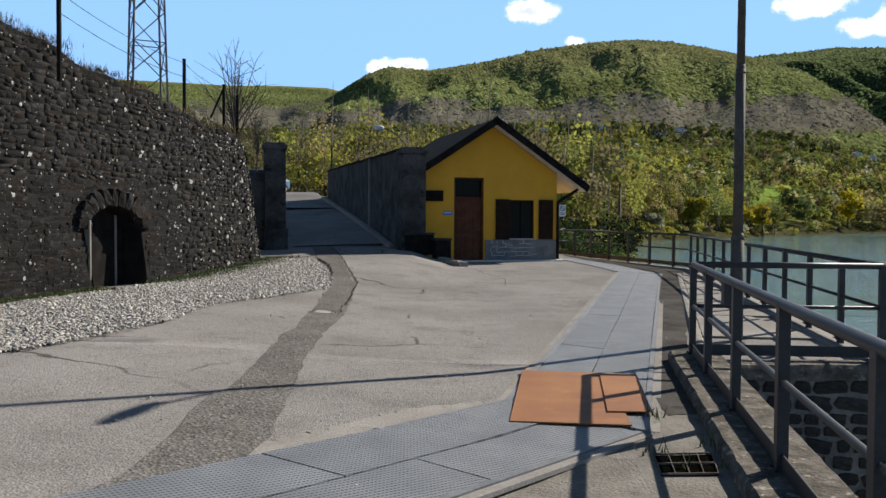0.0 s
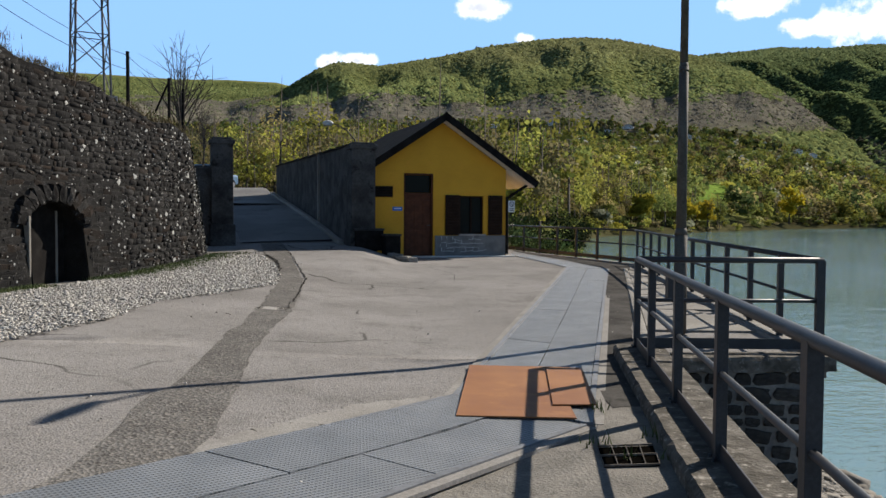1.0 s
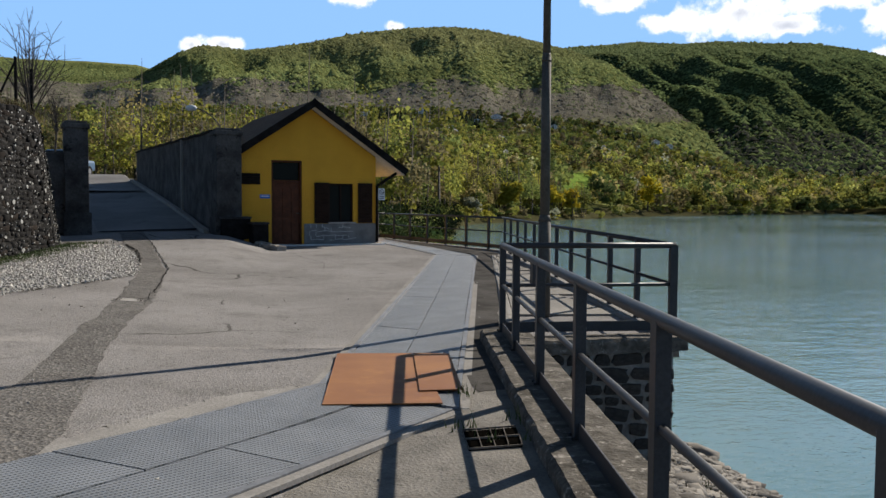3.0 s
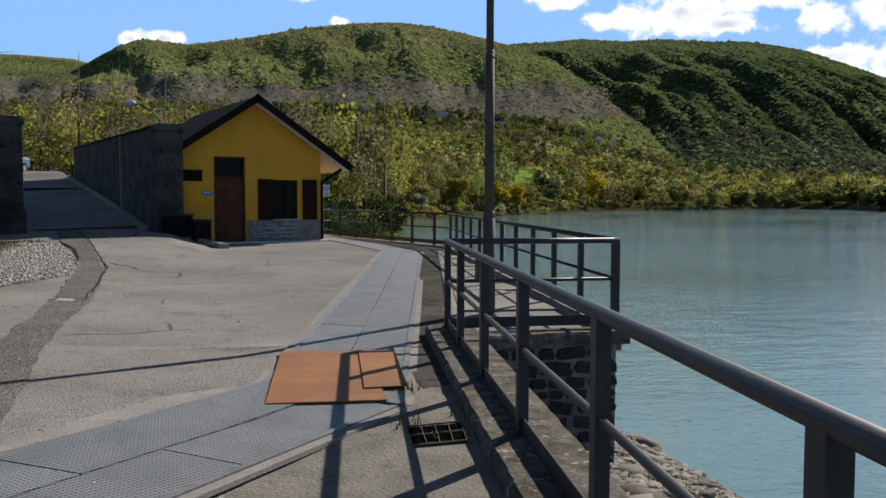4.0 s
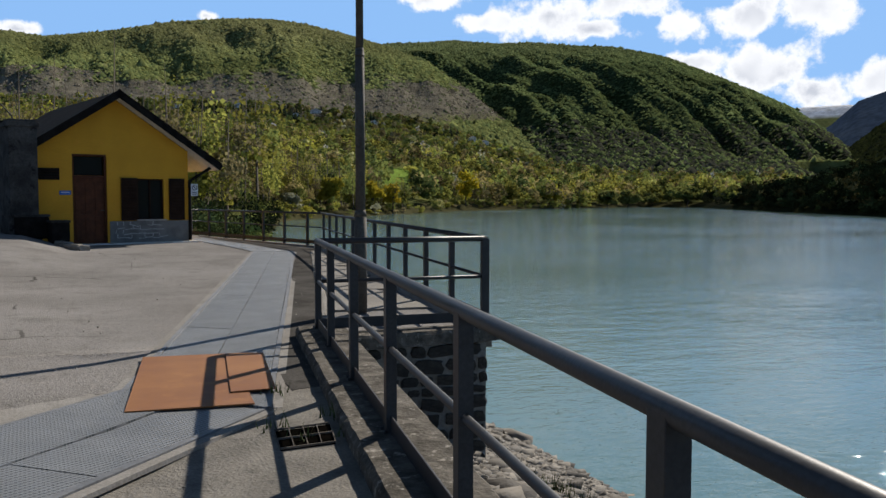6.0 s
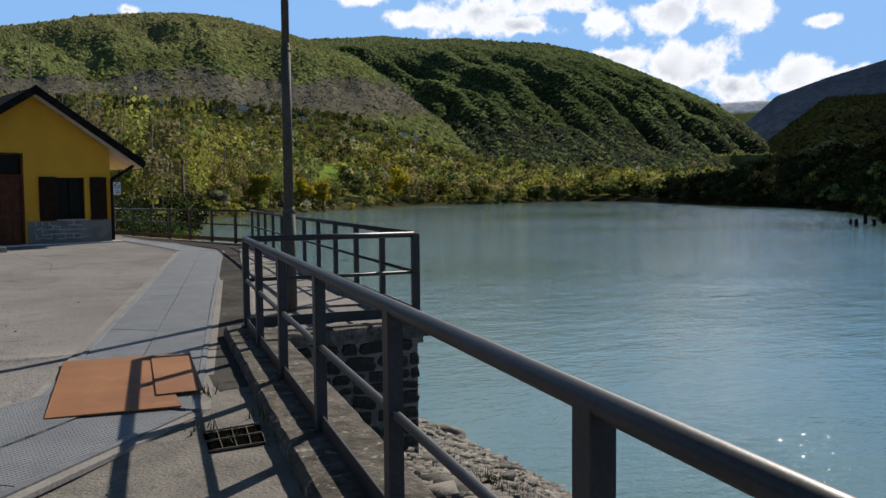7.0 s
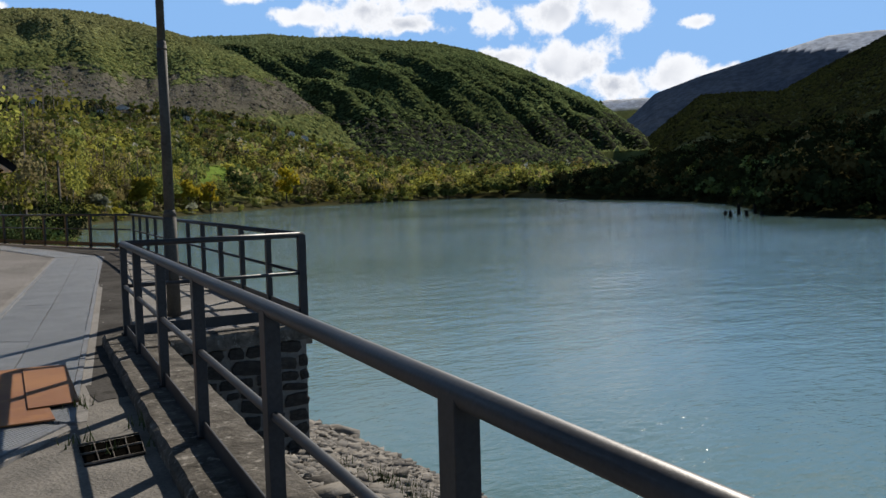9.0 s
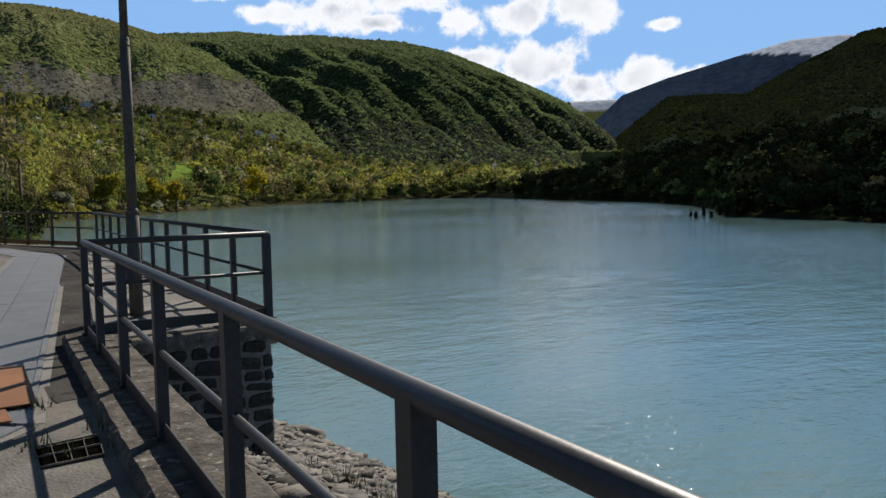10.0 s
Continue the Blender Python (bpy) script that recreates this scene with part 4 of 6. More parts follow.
# ---- stone bastion ----
BASTION = [(-10.6, 4.6), (-9.1, 9.6), (-7.6, 14.6), (-6.4, 18.6), (-5.2, 22.6), (-4.98, 23.4), (-5.05, 24.2), (-5.5, 24.9), (-6.3, 25.4), (-9.5, 26.2), (-14, 27)]
_bp = np.array(BASTION)
_bs = np.concatenate([[0], np.cumsum(np.hypot(*np.diff(_bp, axis=0).T))])
BATTER = 1 / 7.5


def bastion_base(s):
    return np.array([np.interp(s, _bs, _bp[:, 0]), np.interp(s, _bs, _bp[:, 1])])


def bastion_out(s):
    d = bastion_base(s + 0.5) - bastion_base(s - 0.5)
    d = d / np.hypot(*d)
    return np.array([d[1], -d[0]])


def bastion_top(s):
    y = bastion_base(min(s, _bs[6]))[1]
    return 5.2 - (y - 14.6) * 0.178 + 0.07 * math.sin(s * 1.7) + 0.05 * math.sin(s * 4.1)


def bastion_point(s, h, lift=0.0):
    p, n = bastion_base(s), bastion_out(s)
    q = p + n * (lift - h * BATTER)
    return Vector((q[0], q[1], h))


NICHE_S0 = float(np.interp(17.05, _bp[:5, 1], _bs[:5]))
NICHE_S1 = float(np.interp(18.70, _bp[:5, 1], _bs[:5]))
NICHE_C, NICHE_W = (NICHE_S0 + NICHE_S1) / 2, (NICHE_S1 - NICHE_S0) / 2
NICHE_SPRING, NICHE_TOP = 1.35, 1.82


def in_niche(s, h, grow=0.0):
    w = NICHE_W + grow
    if abs(s - NICHE_C) > w:
        return False
    return h < NICHE_SPRING + (NICHE_TOP + grow - NICHE_SPRING) * math.sqrt(max(0.0, 1 - ((s - NICHE_C) / w) ** 2))


def bastion():
    ob = thing("wall_bastion", None, "battered dark rubble stone retaining wall spotted with pale lichen", "stone wall", kind="structure")
    ds, dh = 0.12, 0.12
    ns, nh = int((_bs[-1] - 0.6) / ds), 46
    verts, faces, index = [], [], {}

    def vert(i, j):
        if (i, j) not in index:
            s = 0.3 + i * ds
            h = -0.3 + (bastion_top(s) + 0.3) * j / nh
            index[i, j] = len(verts)
            verts.append(bastion_point(s, h))
        return index[i, j]

    for i in range(ns):
        for j in range(nh):
            s = 0.3 + (i + 0.5) * ds
            h = -0.3 + (bastion_top(s) + 0.3) * (j + 0.5) / nh
            if not in_niche(s, h):
                faces.append((vert(i, j), vert(i + 1, j), vert(i + 1, j + 1), vert(i, j + 1)))
    sheet("backing", verts, faces, M_MORTAR, ob, "dark mortar bed")
    # recess behind the opening: sides, vault and back
    bm = bmesh.new()
    outline = [(NICHE_C - NICHE_W, -0.2)] + [(NICHE_C - NICHE_W * math.cos(a), NICHE_SPRING + (NICHE_TOP - NICHE_SPRING) * math.sin(a)) for a in np.linspace(0, math.pi, 17)] + [(NICHE_C + NICHE_W, -0.2)]
    near = [bm.verts.new(bastion_point(s, h, 0.02)) for s, h in outline]
    nrm = bastion_out(NICHE_C)
    far = [bm.verts.new(v.co - Vector((nrm[0], nrm[1], 0)) * 1.1) for v in near]
    for k in range(len(near) - 1):
        bm.faces.new((near[k], near[k + 1], far[k + 1], far[k]))
    bm.faces.new(far)
    part("recess", bm, M_MORTAR, ob)
    # door in the recess and its pale jambs
    mid = bastion_point(NICHE_C, 0.0, -0.62)
    turn = Matrix.Rotation(math.atan2(nrm[1], nrm[0]) + math.pi / 2, 3, "Z")
    leaf = part("door", boxed((2 * NICHE_W - 0.1, 0.06, 1.9), (mid.x, mid.y, 0.9), turn, 0.01), M_BLACK, ob, "dark iron door deep in the recess")
    jv = bastion_point(NICHE_S0 - 0.03, 0.85, 0.0)
    part("jamb", boxed((0.05, 0.14, 1.30), (jv.x, jv.y, 0.85), turn, 0.01), M_CONCRETE, ob, "pale cement jamb")
    jv = bastion_point(NICHE_S1 - 0.30, 0.85, -0.50)
    part("jamb", boxed((0.05, 0.10, 1.5), (jv.x, jv.y, 0.85), turn, 0.01), M_CONCRETE, ob, "pale cement jamb")
    # a few alike stone shapes
    rng = random.Random(12)

    def stone_mesh(k):
        bm = bmesh.new()
        bmesh.ops.create_cube(bm, size=1.0)
        bmesh.ops.subdivide_edges(bm, edges=bm.edges, cuts=1, use_grid_fill=True)
        for v in bm.verts:
            c = v.co
            r = Vector((abs(c.x) * 2, abs(c.y) * 2, abs(c.z) * 2))
            shrink = 1 - 0.05 * (r.x + r.y + r.z - 1)
            v.co = Vector((c.x * shrink, c.y * (1 - 0.25 * (r.x + r.z) / 2), c.z * shrink)) * 1.1 + Vector([rng.gauss(0, 0.06) for _ in range(3)])
        me = bpy.data.meshes.new("stone")
        bm.to_mesh(me)
        bm.free()
        me.materials.append(M_STONE)
        return me

    shapes = [stone_mesh(k) for k in range(10)]
    shape_v = [np.array([v.co for v in m.vertices]) for m in shapes]
    shape_f = [np.array([p.vertices for p in m.polygons]) for m in shapes]
    rest_v, rest_f, base = [], [], 0
    singles = 0
    courses = []
    h = -0.1
    while h < 5.6:
        ch = rng.uniform(0.075, 0.15)
        s = 8.0 + rng.random()
        while s < _bs[-1] - 1.2:
            w = rng.uniform(0.09, 0.40)
            courses.append((s + w / 2, h + ch / 2 + rng.gauss(0, 0.018), w * 0.97, ch * rng.uniform(0.78, 1.2)))
            s += w
        h += ch
    for s, hh, w, ch in courses:
        if hh > bastion_top(s) - 0.05 or in_niche(s, hh, 0.12):
            continue
        p, n = bastion_point(s, hh), bastion_out(s)
        depth = rng.uniform(0.012, 0.042)
        m = Matrix.Translation(p) @ Matrix.Rotation(math.atan2(n[1], n[0]) + math.pi / 2, 4, "Z") @ Matrix.Rotation(math.atan(BATTER) * 0.9, 4, "X") @ Matrix.Rotation(rng.gauss(0, 0.12), 4, "Y")
        m = m @ Matrix.Diagonal((w * 1.0, depth, ch * 1.0, 1))
        k = rng.randrange(10)
        if singles < 300 and 0.1 < hh < 3.2 and 14.8 < p.y < 20.2:
            st = new("stone", shapes[k])
            st.matrix_world = m
            st.parent = ob
            singles += 1
        else:
            a = np.array(m)
            rest_v.append(shape_v[k] @ a[:3, :3].T + a[:3, 3])
            rest_f.append(shape_f[k] + base)
            base += len(shape_v[k])
    tagged(sheet("stonework", np.concatenate(rest_v), np.concatenate(rest_f), M_STONE_REST, ob), "dark rubble stones", kind="stuff")
    # voussoirs of the arch
    for k, a in enumerate(np.linspace(0.12, math.pi - 0.12, 13)):
        s, hh = NICHE_C - (NICHE_W + 0.14) * math.cos(a), NICHE_SPRING + (NICHE_TOP + 0.14 - NICHE_SPRING) * math.sin(a)
        p = bastion_point(s, hh, 0.02)
        n = bastion_out(s)
        st = new("voussoir", shapes[k % 10])
        st.matrix_world = Matrix.Translation(p) @ Matrix.Rotation(math.atan2(n[1], n[0]) + math.pi / 2, 4, "Z") @ Matrix.Rotation(a - math.pi / 2, 4, "Y") @ Matrix.Diagonal((0.17, 0.22, 0.34, 1))
        st.parent = ob
    # lichen spots: small raised pale crusts
    lv, lf, base = [], [], 0
    for k in range(2600):
        s, hh = rng.uniform(9, _bs[7]), rng.uniform(0.1, 5.1)
        if rng.random() > 0.35 + 0.65 * smooth01(17, 23, bastion_base(s)[1]) or hh > bastion_top(s) - 0.1 or in_niche(s, hh, 0.2):
            continue
        r = min(0.075, 0.006 + rng.expovariate(1 / 0.013))
        p, n = bastion_point(s, hh, 0.024), bastion_out(s)
        t1 = Vector((-n[1], n[0], 0))
        nn = Vector((n[0], n[1], 0.13))
        ring = [p + nn * 0.004 + t1 * (r * rng.uniform(0.35, 1.3) * math.cos(b)) + Vector((0, 0, 1)) * (r * rng.uniform(0.35, 1.2) * math.sin(b)) for b in np.linspace(0, 2 * math.pi, 8, endpoint=False)]
        lv += ring + [p + nn * 0.018]
        lf += [(base + i, base + (i + 1) % 8, base + 8) for i in range(8)]
        base += 9
    lich = sheet("lichen", lv, lf, M_LICHEN, ob, "pale lichen crusts")
    lich["kind"] = "stuff"
    return ob


bastion()

# earth bank behind the bastion top
bank_v, bank_f = [], []
ss = np.arange(0.6, _bs[-1] - 0.6, 0.35)
for s in ss:
    for k, (back_, up) in enumerate(((0.0, -0.08), (0.35, 0.10), (1.4, 0.18), (7.0, 0.5))):
        p = bastion_point(s, bastion_top(s), -back_)
        bank_v.append((p.x, p.y, p.z + up + 0.06 * math.sin(s * 3.3 + k)))
for i in range(len(ss) - 1):
    for k in range(3):
        a = i * 4 + k
        bank_f.append((a, a + 1, a + 5, a + 4))
tagged(sheet("ground_bank", bank_v, bank_f, M_SOIL, None, "dry earth and grass on top of the stone wall", True), category="earth bank", kind="structure")


# ---- tufts ----
def tufts(name, spots, mat, label, blades, tall, seed, wide=0.05):
    rng = np.random.default_rng(seed)
    spots = np.array(spots, float)
    n = len(spots) * blades
    base = np.repeat(spots, blades, 0) + np.concatenate([rng.normal(0, wide, (n, 2)), np.zeros((n, 1))], 1)
    a = rng.uniform(0, 2 * math.pi, n)
    hgt = tall * rng.uniform(0.4, 1.2, n)
    w = 0.006 + 0.01 * tall
    side = np.stack([np.cos(a), np.sin(a), np.zeros(n)], 1) * w
    lean = np.stack([-np.sin(a), np.cos(a), np.zeros(n)], 1) * (hgt * rng.uniform(0.1, 0.7, n))[:, None]
    tip = base + lean + np.stack([np.zeros(n), np.zeros(n), hgt], 1)
    v = np.stack([base - side, base + side, tip], 1).reshape(-1, 3)
    ob = sheet(name, v, np.arange(len(v)).reshape(-1, 3), mat, None, label)
    return tagged(ob, category="grass", kind="stuff")


rng = random.Random(21)
spots = []
for k in range(1500):
    s = rng.uniform(8.5, _bs[6])
    p = bastion_base(s) + bastion_out(s) * abs(rng.gauss(0.12, 0.28)) * (0.5 + smooth01(15, 22, bastion_base(s)[1]))
    if abs(s - NICHE_C) > NICHE_W:
        spots.append((p[0], p[1], yz(p[0], p[1])))
tufts("grass", spots, M_GRASS, "short green grass along the foot of the stone wall", 12, 0.10, 5, 0.10)
spots = []
for k in range(500):
    s = rng.uniform(8.5, _bs[7])
    p = bastion_point(s, bastion_top(s), -rng.uniform(-0.05, 0.8))
    spots.append((p.x, p.y, p.z + 0.02))
M_DRY = material("dry_grass", two_tone((0.10, 0.075, 0.03), (0.17, 0.13, 0.05), 2.0, 20.0, 0.01, (0.06, 0.07, 0.02)), 0.9)
tufts("dry_grass", spots, M_DRY, "dry brown grass hanging over the top of the wall", 16, 0.15, 6, 0.14)
spots = [(on_rail(y) - 0.16 + rng.gauss(0, 0.05), y + rng.gauss(0, 0.2), 0.0) for y in (5.3, 5.5, 5.6, 5.8, 6.0, 5.7, 5.55, 5.9, 6.1, 5.4)] + [(1.4, 5.85, 0), (1.5, 5.84, 0), (1.72, 6.9, 0), (1.7, 6.86, 0), (1.55, 5.5, 0)]
tufts("weeds", spots, M_GRASS, "green and straw weeds growing by the drain", 10, 0.11, 7, 0.05)

# ---- gravel ----
GRAVEL_NEAR = [(-6.2, 5.2), (-4.9, 7.9), (-4.37, 8.7), (-4.11, 9.25), (-3.86, 9.9), (-3.62, 11.0), (-3.62, 11.7), (-3.5, 13.5), (-2.95, 15.0), (-2.36, 17.1), (-2.55, 19.4), (-2.95, 21.6), (-3.45, 23.3), (-4.3, 23.9)]
GRAVEL_FAR = [(-10.0, 5.4), (-9.0, 9.3), (-8.5, 11.0), (-7.9, 13.0), (-7.3, 15.0), (-6.8, 16.6), (-6.3, 18.2), (-6.0, 19.4), (-5.6, 20.6), (-5.4, 21.4), (-5.15, 22.3), (-5.0, 22.8), (-4.8, 23.3), (-4.7, 23.95)]
ribbon("gravel_bed", GRAVEL_FAR, GRAVEL_NEAR, material("gravel_bed", two_tone((0.26, 0.255, 0.24), (0.40, 0.39, 0.37), 8.0, 60.0, 0.02), 0.95), 0.02, "bed of pale gravel by the stone wall", "gravel bed")


def scatter_stones(name, count, place, size, mat, label, seed, flat=0.6):
    """Loose stones as one object: each an irregular eight-sided lump."""
    rng = np.random.default_rng(seed)
    octa = np.array([(1, 0, 0), (0, 1, 0), (-1, 0, 0), (0, -1, 0), (0, 0, 1), (0, 0, -1), (0.7, 0.7, 0.5), (-0.7, 0.6, 0.5), (-0.7, -0.7, 0.4), (0.7, -0.6, 0.5)], float)
    tri = np.array([(0, 6, 9), (6, 0, 1), (6, 1, 7), (7, 1, 2), (7, 2, 8), (8, 2, 3), (8, 3, 9), (9, 3, 0), (4, 9, 6), (4, 6, 7), (4, 7, 8), (4, 8, 9)])
    pos = place(rng, count)
    n = len(pos)
    v = np.repeat(octa[None], n, 0) * rng.uniform(0.7, 1.25, (n, 10, 1))
    sc = size * rng.lognormal(0, 0.35, (n, 1, 1)) * np.concatenate([rng.uniform(0.7, 1.3, (n, 1, 2)), np.full((n, 1, 1), flat)], 2)
    v = v * sc
    a, t = rng.uniform(0, 2 * math.pi, n), rng.normal(0, 0.35, n)
    ct, st = np.cos(t)[:, None], np.sin(t)[:, None]
    y, z = v[..., 1] * ct - v[..., 2] * st, v[..., 1] * st + v[..., 2] * ct
    ca, sa = np.cos(a)[:, None], np.sin(a)[:, None]
    v = np.stack([v[..., 0] * ca - y * sa, v[..., 0] * sa + y * ca, z], -1) + pos[:, None]
    f = (tri[None] + (np.arange(n) * 10)[:, None, None]).reshape(-1, 3)
    return tagged(sheet(name, v.reshape(-1, 3), f, mat, None, label), category="stones", kind="stuff")


def island_look(a, b, fine, depth):
    def build(N, P, bsdf):
        r = N.add("ShaderNodeNewGeometry").outputs["Random Per Island"]
        return N.mix(r, a, b), N.math("MULTIPLY", N.noise(P, fine, 3.0), depth)
    return build


def on_gravel(rng, count):
    near, far = np.array(GRAVEL_NEAR), np.array(GRAVEL_FAR)
    t = rng.uniform(0, 1, count) ** 0.8 * 0.999
    k = (1 - t) * 0 + t * (len(near) - 1)
    i = k.astype(int)
    f = (k - i)[:, None]
    a = near[i] * (1 - f) + near[i + 1] * f
    b = far[i] * (1 - f) + far[i + 1] * f
    u = rng.uniform(-0.03, 1.0, count)[:, None]
    p = a + (b - a) * u + rng.normal(0, 0.03, (count, 2))
    return np.concatenate([p, (yard_z(p[:, 0], p[:, 1]) + 0.03)[:, None]], 1)


scatter_stones("gravel", 46000, on_gravel, 0.017, material("gravel_stones", island_look((0.19, 0.178, 0.155), (0.60, 0.57, 0.515), 60.0, 0.003), 0.9), "loose pale crushed gravel", 31)

# ---- asphalt patch over an old trench ----
PATCH_L = [(-2.6, 2.0), (-1.8, 4.44), (-1.80, 5.3), (-1.85, 6.6), (-1.84, 7.55), (-1.92, 10.3), (-2.02, 13.8), (-2.26, 17.1), (-2.5, 19.2), (-2.80, 21.0), (-3.35, 23.3), (-4.3, 28.5)]
PATCH_R = [(-1.5, 2.6), (-1.25, 4.3), (-1.2, 5.0), (-1.18, 5.9), (-1.28, 7.35), (-1.41, 8.8), (-1.51, 10.9), (-1.5, 13.6), (-1.7, 16.6), (-1.95, 19.0), (-2.7, 23.5), (-3.65, 28.9)]
ribbon("pavement_patch", PATCH_L, PATCH_R, M_PATCH, 0.007, "darker rough asphalt patch over an old trench", "asphalt patch")
M_CEMENT = material("thin_cement_skin", two_tone((0.30, 0.285, 0.262), (0.38, 0.365, 0.34), 1.5, 50.0, 0.003, (0.24, 0.23, 0.215)), 1.0, spec=0.0)
M_CRACK = material("open_crack", two_tone((0.012, 0.011, 0.010), (0.03, 0.028, 0.025), 4.0, 30.0, 0.005), 1.0, spec=0.05)


def crack(label, pts, width, lift=0.012):
    """A dark open joint: a narrow wavering strip with tapered ends."""
    pts = np.array(pts, float)
    s = np.concatenate([[0], np.cumsum(np.hypot(*np.diff(pts, axis=0).T))])
    t = np.linspace(0, s[-1], max(8, int(s[-1] / 0.15)))
    mid = np.stack([np.interp(t, s, pts[:, 0]), np.interp(t, s, pts[:, 1])], 1)
    rng = np.random.default_rng(int(abs(pts[0, 0]) * 1000) + len(t))
    mid = mid + np.cumsum(rng.normal(0, 0.012, mid.shape), 0) * 0.6 + rng.normal(0, 0.012, mid.shape)
    d = np.gradient(mid, axis=0)
    n = np.stack([-d[:, 1], d[:, 0]], 1) / np.hypot(d[:, 0], d[:, 1])[:, None]
    half = (width * 0.5 * rng.uniform(0.45, 1.3, len(t)) * np.minimum(1, 6 * np.minimum(t, s[-1] - t) / s[-1] + 0.15))[:, None]
    rows = np.stack([mid - n * half, mid + n * half], 1).reshape(-1, 2)
    verts = np.concatenate([rows, (yard_z(rows[:, 0], rows[:, 1]) + lift)[:, None]], 1)
    i = np.arange(len(t) - 1) * 2
    ob = sheet("pavement_crack", verts, np.stack([i, i + 1, i + 3, i + 2], 1), M_CRACK, None, label)
    tagged(ob, category="crack", kind="structure")


crack("dark broken joint between gravel and asphalt", [(-4.2, 24.6), (-3.45, 23.9), (-3.0, 22.6), (-2.72, 20.8), (-2.42, 18.6), (-2.36, 17.2), (-2.7, 15.6)], 0.07, 0.03)
crack("dark open joint along the old trench patch", [(-1.55, 12.6), (-1.62, 15.5), (-1.92, 19.0), (-2.35, 21.4), (-2.75, 23.6), (-3.2, 25.8), (-3.7, 28.2)], 0.03, 0.016)
crack("hooked crack in the asphalt before the gate", [(-3.35, 27.6), (-3.0, 26.4), (-2.45, 25.7), (-1.9, 26.1), (-2.0, 26.7)], 0.04, 0.016)
crack("hairline crack across the yard", [(-5.0, 9.6), (-4.2, 8.4), (-3.3, 8.0), (-2.4, 7.7)], 0.008)
crack("hairline crack across the yard", [(0.9, 25.6), (1.1, 23.4), (1.6, 21.6), (1.4, 19.5)], 0.012)
crack("crack from the broken edge into the forecourt", [(0.55, 26.0), (1.2, 24.4), (2.6, 23.6)], 0.02)
ribbon("pavement_lane", [(1.80, 7.0), (2.25, 9.4), (6.25, 24.6), (5.75, 29.5), (4.8, 33.7)], [(on_rail(7.0) - 0.1, 7.0), (on_rail(9.4) - 0.05, 9.4), (7.3, 26.3), (6.6, 30.2), (5.0, 35.9)], M_OLDASPHALT, 0.011,
       "coarse dark asphalt strip beside the gratings", "asphalt strip")
ribbon("pavement_newer", [(-2.0, 13.5), (-2.26, 17.1), (-2.5, 19.2), (-2.80, 21.0), (-3.35, 23.3), (-4.1, 27.6)], [(-1.52, 13.4), (-1.7, 16.6), (-1.95, 19.0), (-2.3, 21.2), (-2.7, 23.5), (-3.5, 27.8)], M_PATCH, 0.012,
       "smoother dark asphalt laid over the upper trench", "asphalt patch")
ribbon("pavement_spot", [(-2.02, 13.05), (-1.99, 13.4)], [(-1.62, 12.98), (-1.66, 13.33)], M_PALE, 0.013, "pale cement spot at the end of the newer patch", "cement patch")
ribbon("pavement_apron", [(-1.0, 2.6), (0.45, 5.1), (1.2, 6.12), (1.62, 6.55), (1.85, 7.3)], [(on_rail(2.6) - 0.1, 2.6), (on_rail(5.1) - 0.1, 5.1), (on_rail(6.1) - 0.1, 6.1), (on_rail(6.6) - 0.1, 6.6), (on_rail(7.3) - 0.1, 7.3)],
       material("coarse_concrete", two_tone((0.16, 0.148, 0.127), (0.25, 0.232, 0.20), 2.4, 45.0, 0.012, (0.10, 0.092, 0.08)), 0.95), 0.006, "coarse exposed-aggregate concrete beside the kerb", "concrete strip")
ribbon("pavement_edge", [(-1.5, 5.25), (-0.98, 5.95), (-0.25, 7.0), (0.5, 7.55)], [(-1.3, 5.16), (-0.5, 6.2), (0.1, 6.88), (0.56, 7.45)], M_CEMENT, 0.005, "pale cement smear along the trench frame", "cement strip")


# ---- trench gratings ----
def grate_look(turn):
    def build(N, P, bsdf):
        q = N.stretch(P, 1, 1, 1, turn)
        wv = N.add("ShaderNodeTexWave")
        wv.bands_direction = "X"
        wv.inputs["Scale"].default_value = 8.5
        N.link(q, wv.inputs["Vector"])
        w2 = N.add("ShaderNodeTexWave")
        w2.bands_direction = "Y"
        w2.inputs["Scale"].default_value = 11.0
        N.link(q, w2.inputs["Vector"])
        slot = N.math("MULTIPLY", N.ramp(wv.outputs["Fac"], 0.4, 0.75), N.math("ADD", 0.35, N.math("MULTIPLY", N.ramp(w2.outputs["Fac"], 0.3, 0.6), 0.65)))
        r = N.add("ShaderNodeObjectInfo").outputs["Random"]
        c = N.mix(N.ramp(N.noise(P, 2.0, 5.0), 0.3, 0.7), (0.185, 0.196, 0.208), (0.26, 0.272, 0.285))
        c = N.mix(N.math("MULTIPLY", r, 0.25), c, (0.12, 0.12, 0.12))
        c = N.mix(N.math("MULTIPLY", slot, 0.85), c, (0.04, 0.055, 0.06))
        return c, N.math("MULTIPLY", slot, -0.004)
    return build


M_GRATE1 = material("slotted_grating_one", grate_look(50), 0.55, 0.0)
M_GRATE2 = material("slotted_grating_two", grate_look(75.5), 0.55, 0.0)


def lerp(a, b, f):
    return Vector(a) + (Vector(b) - Vector(a)) * f


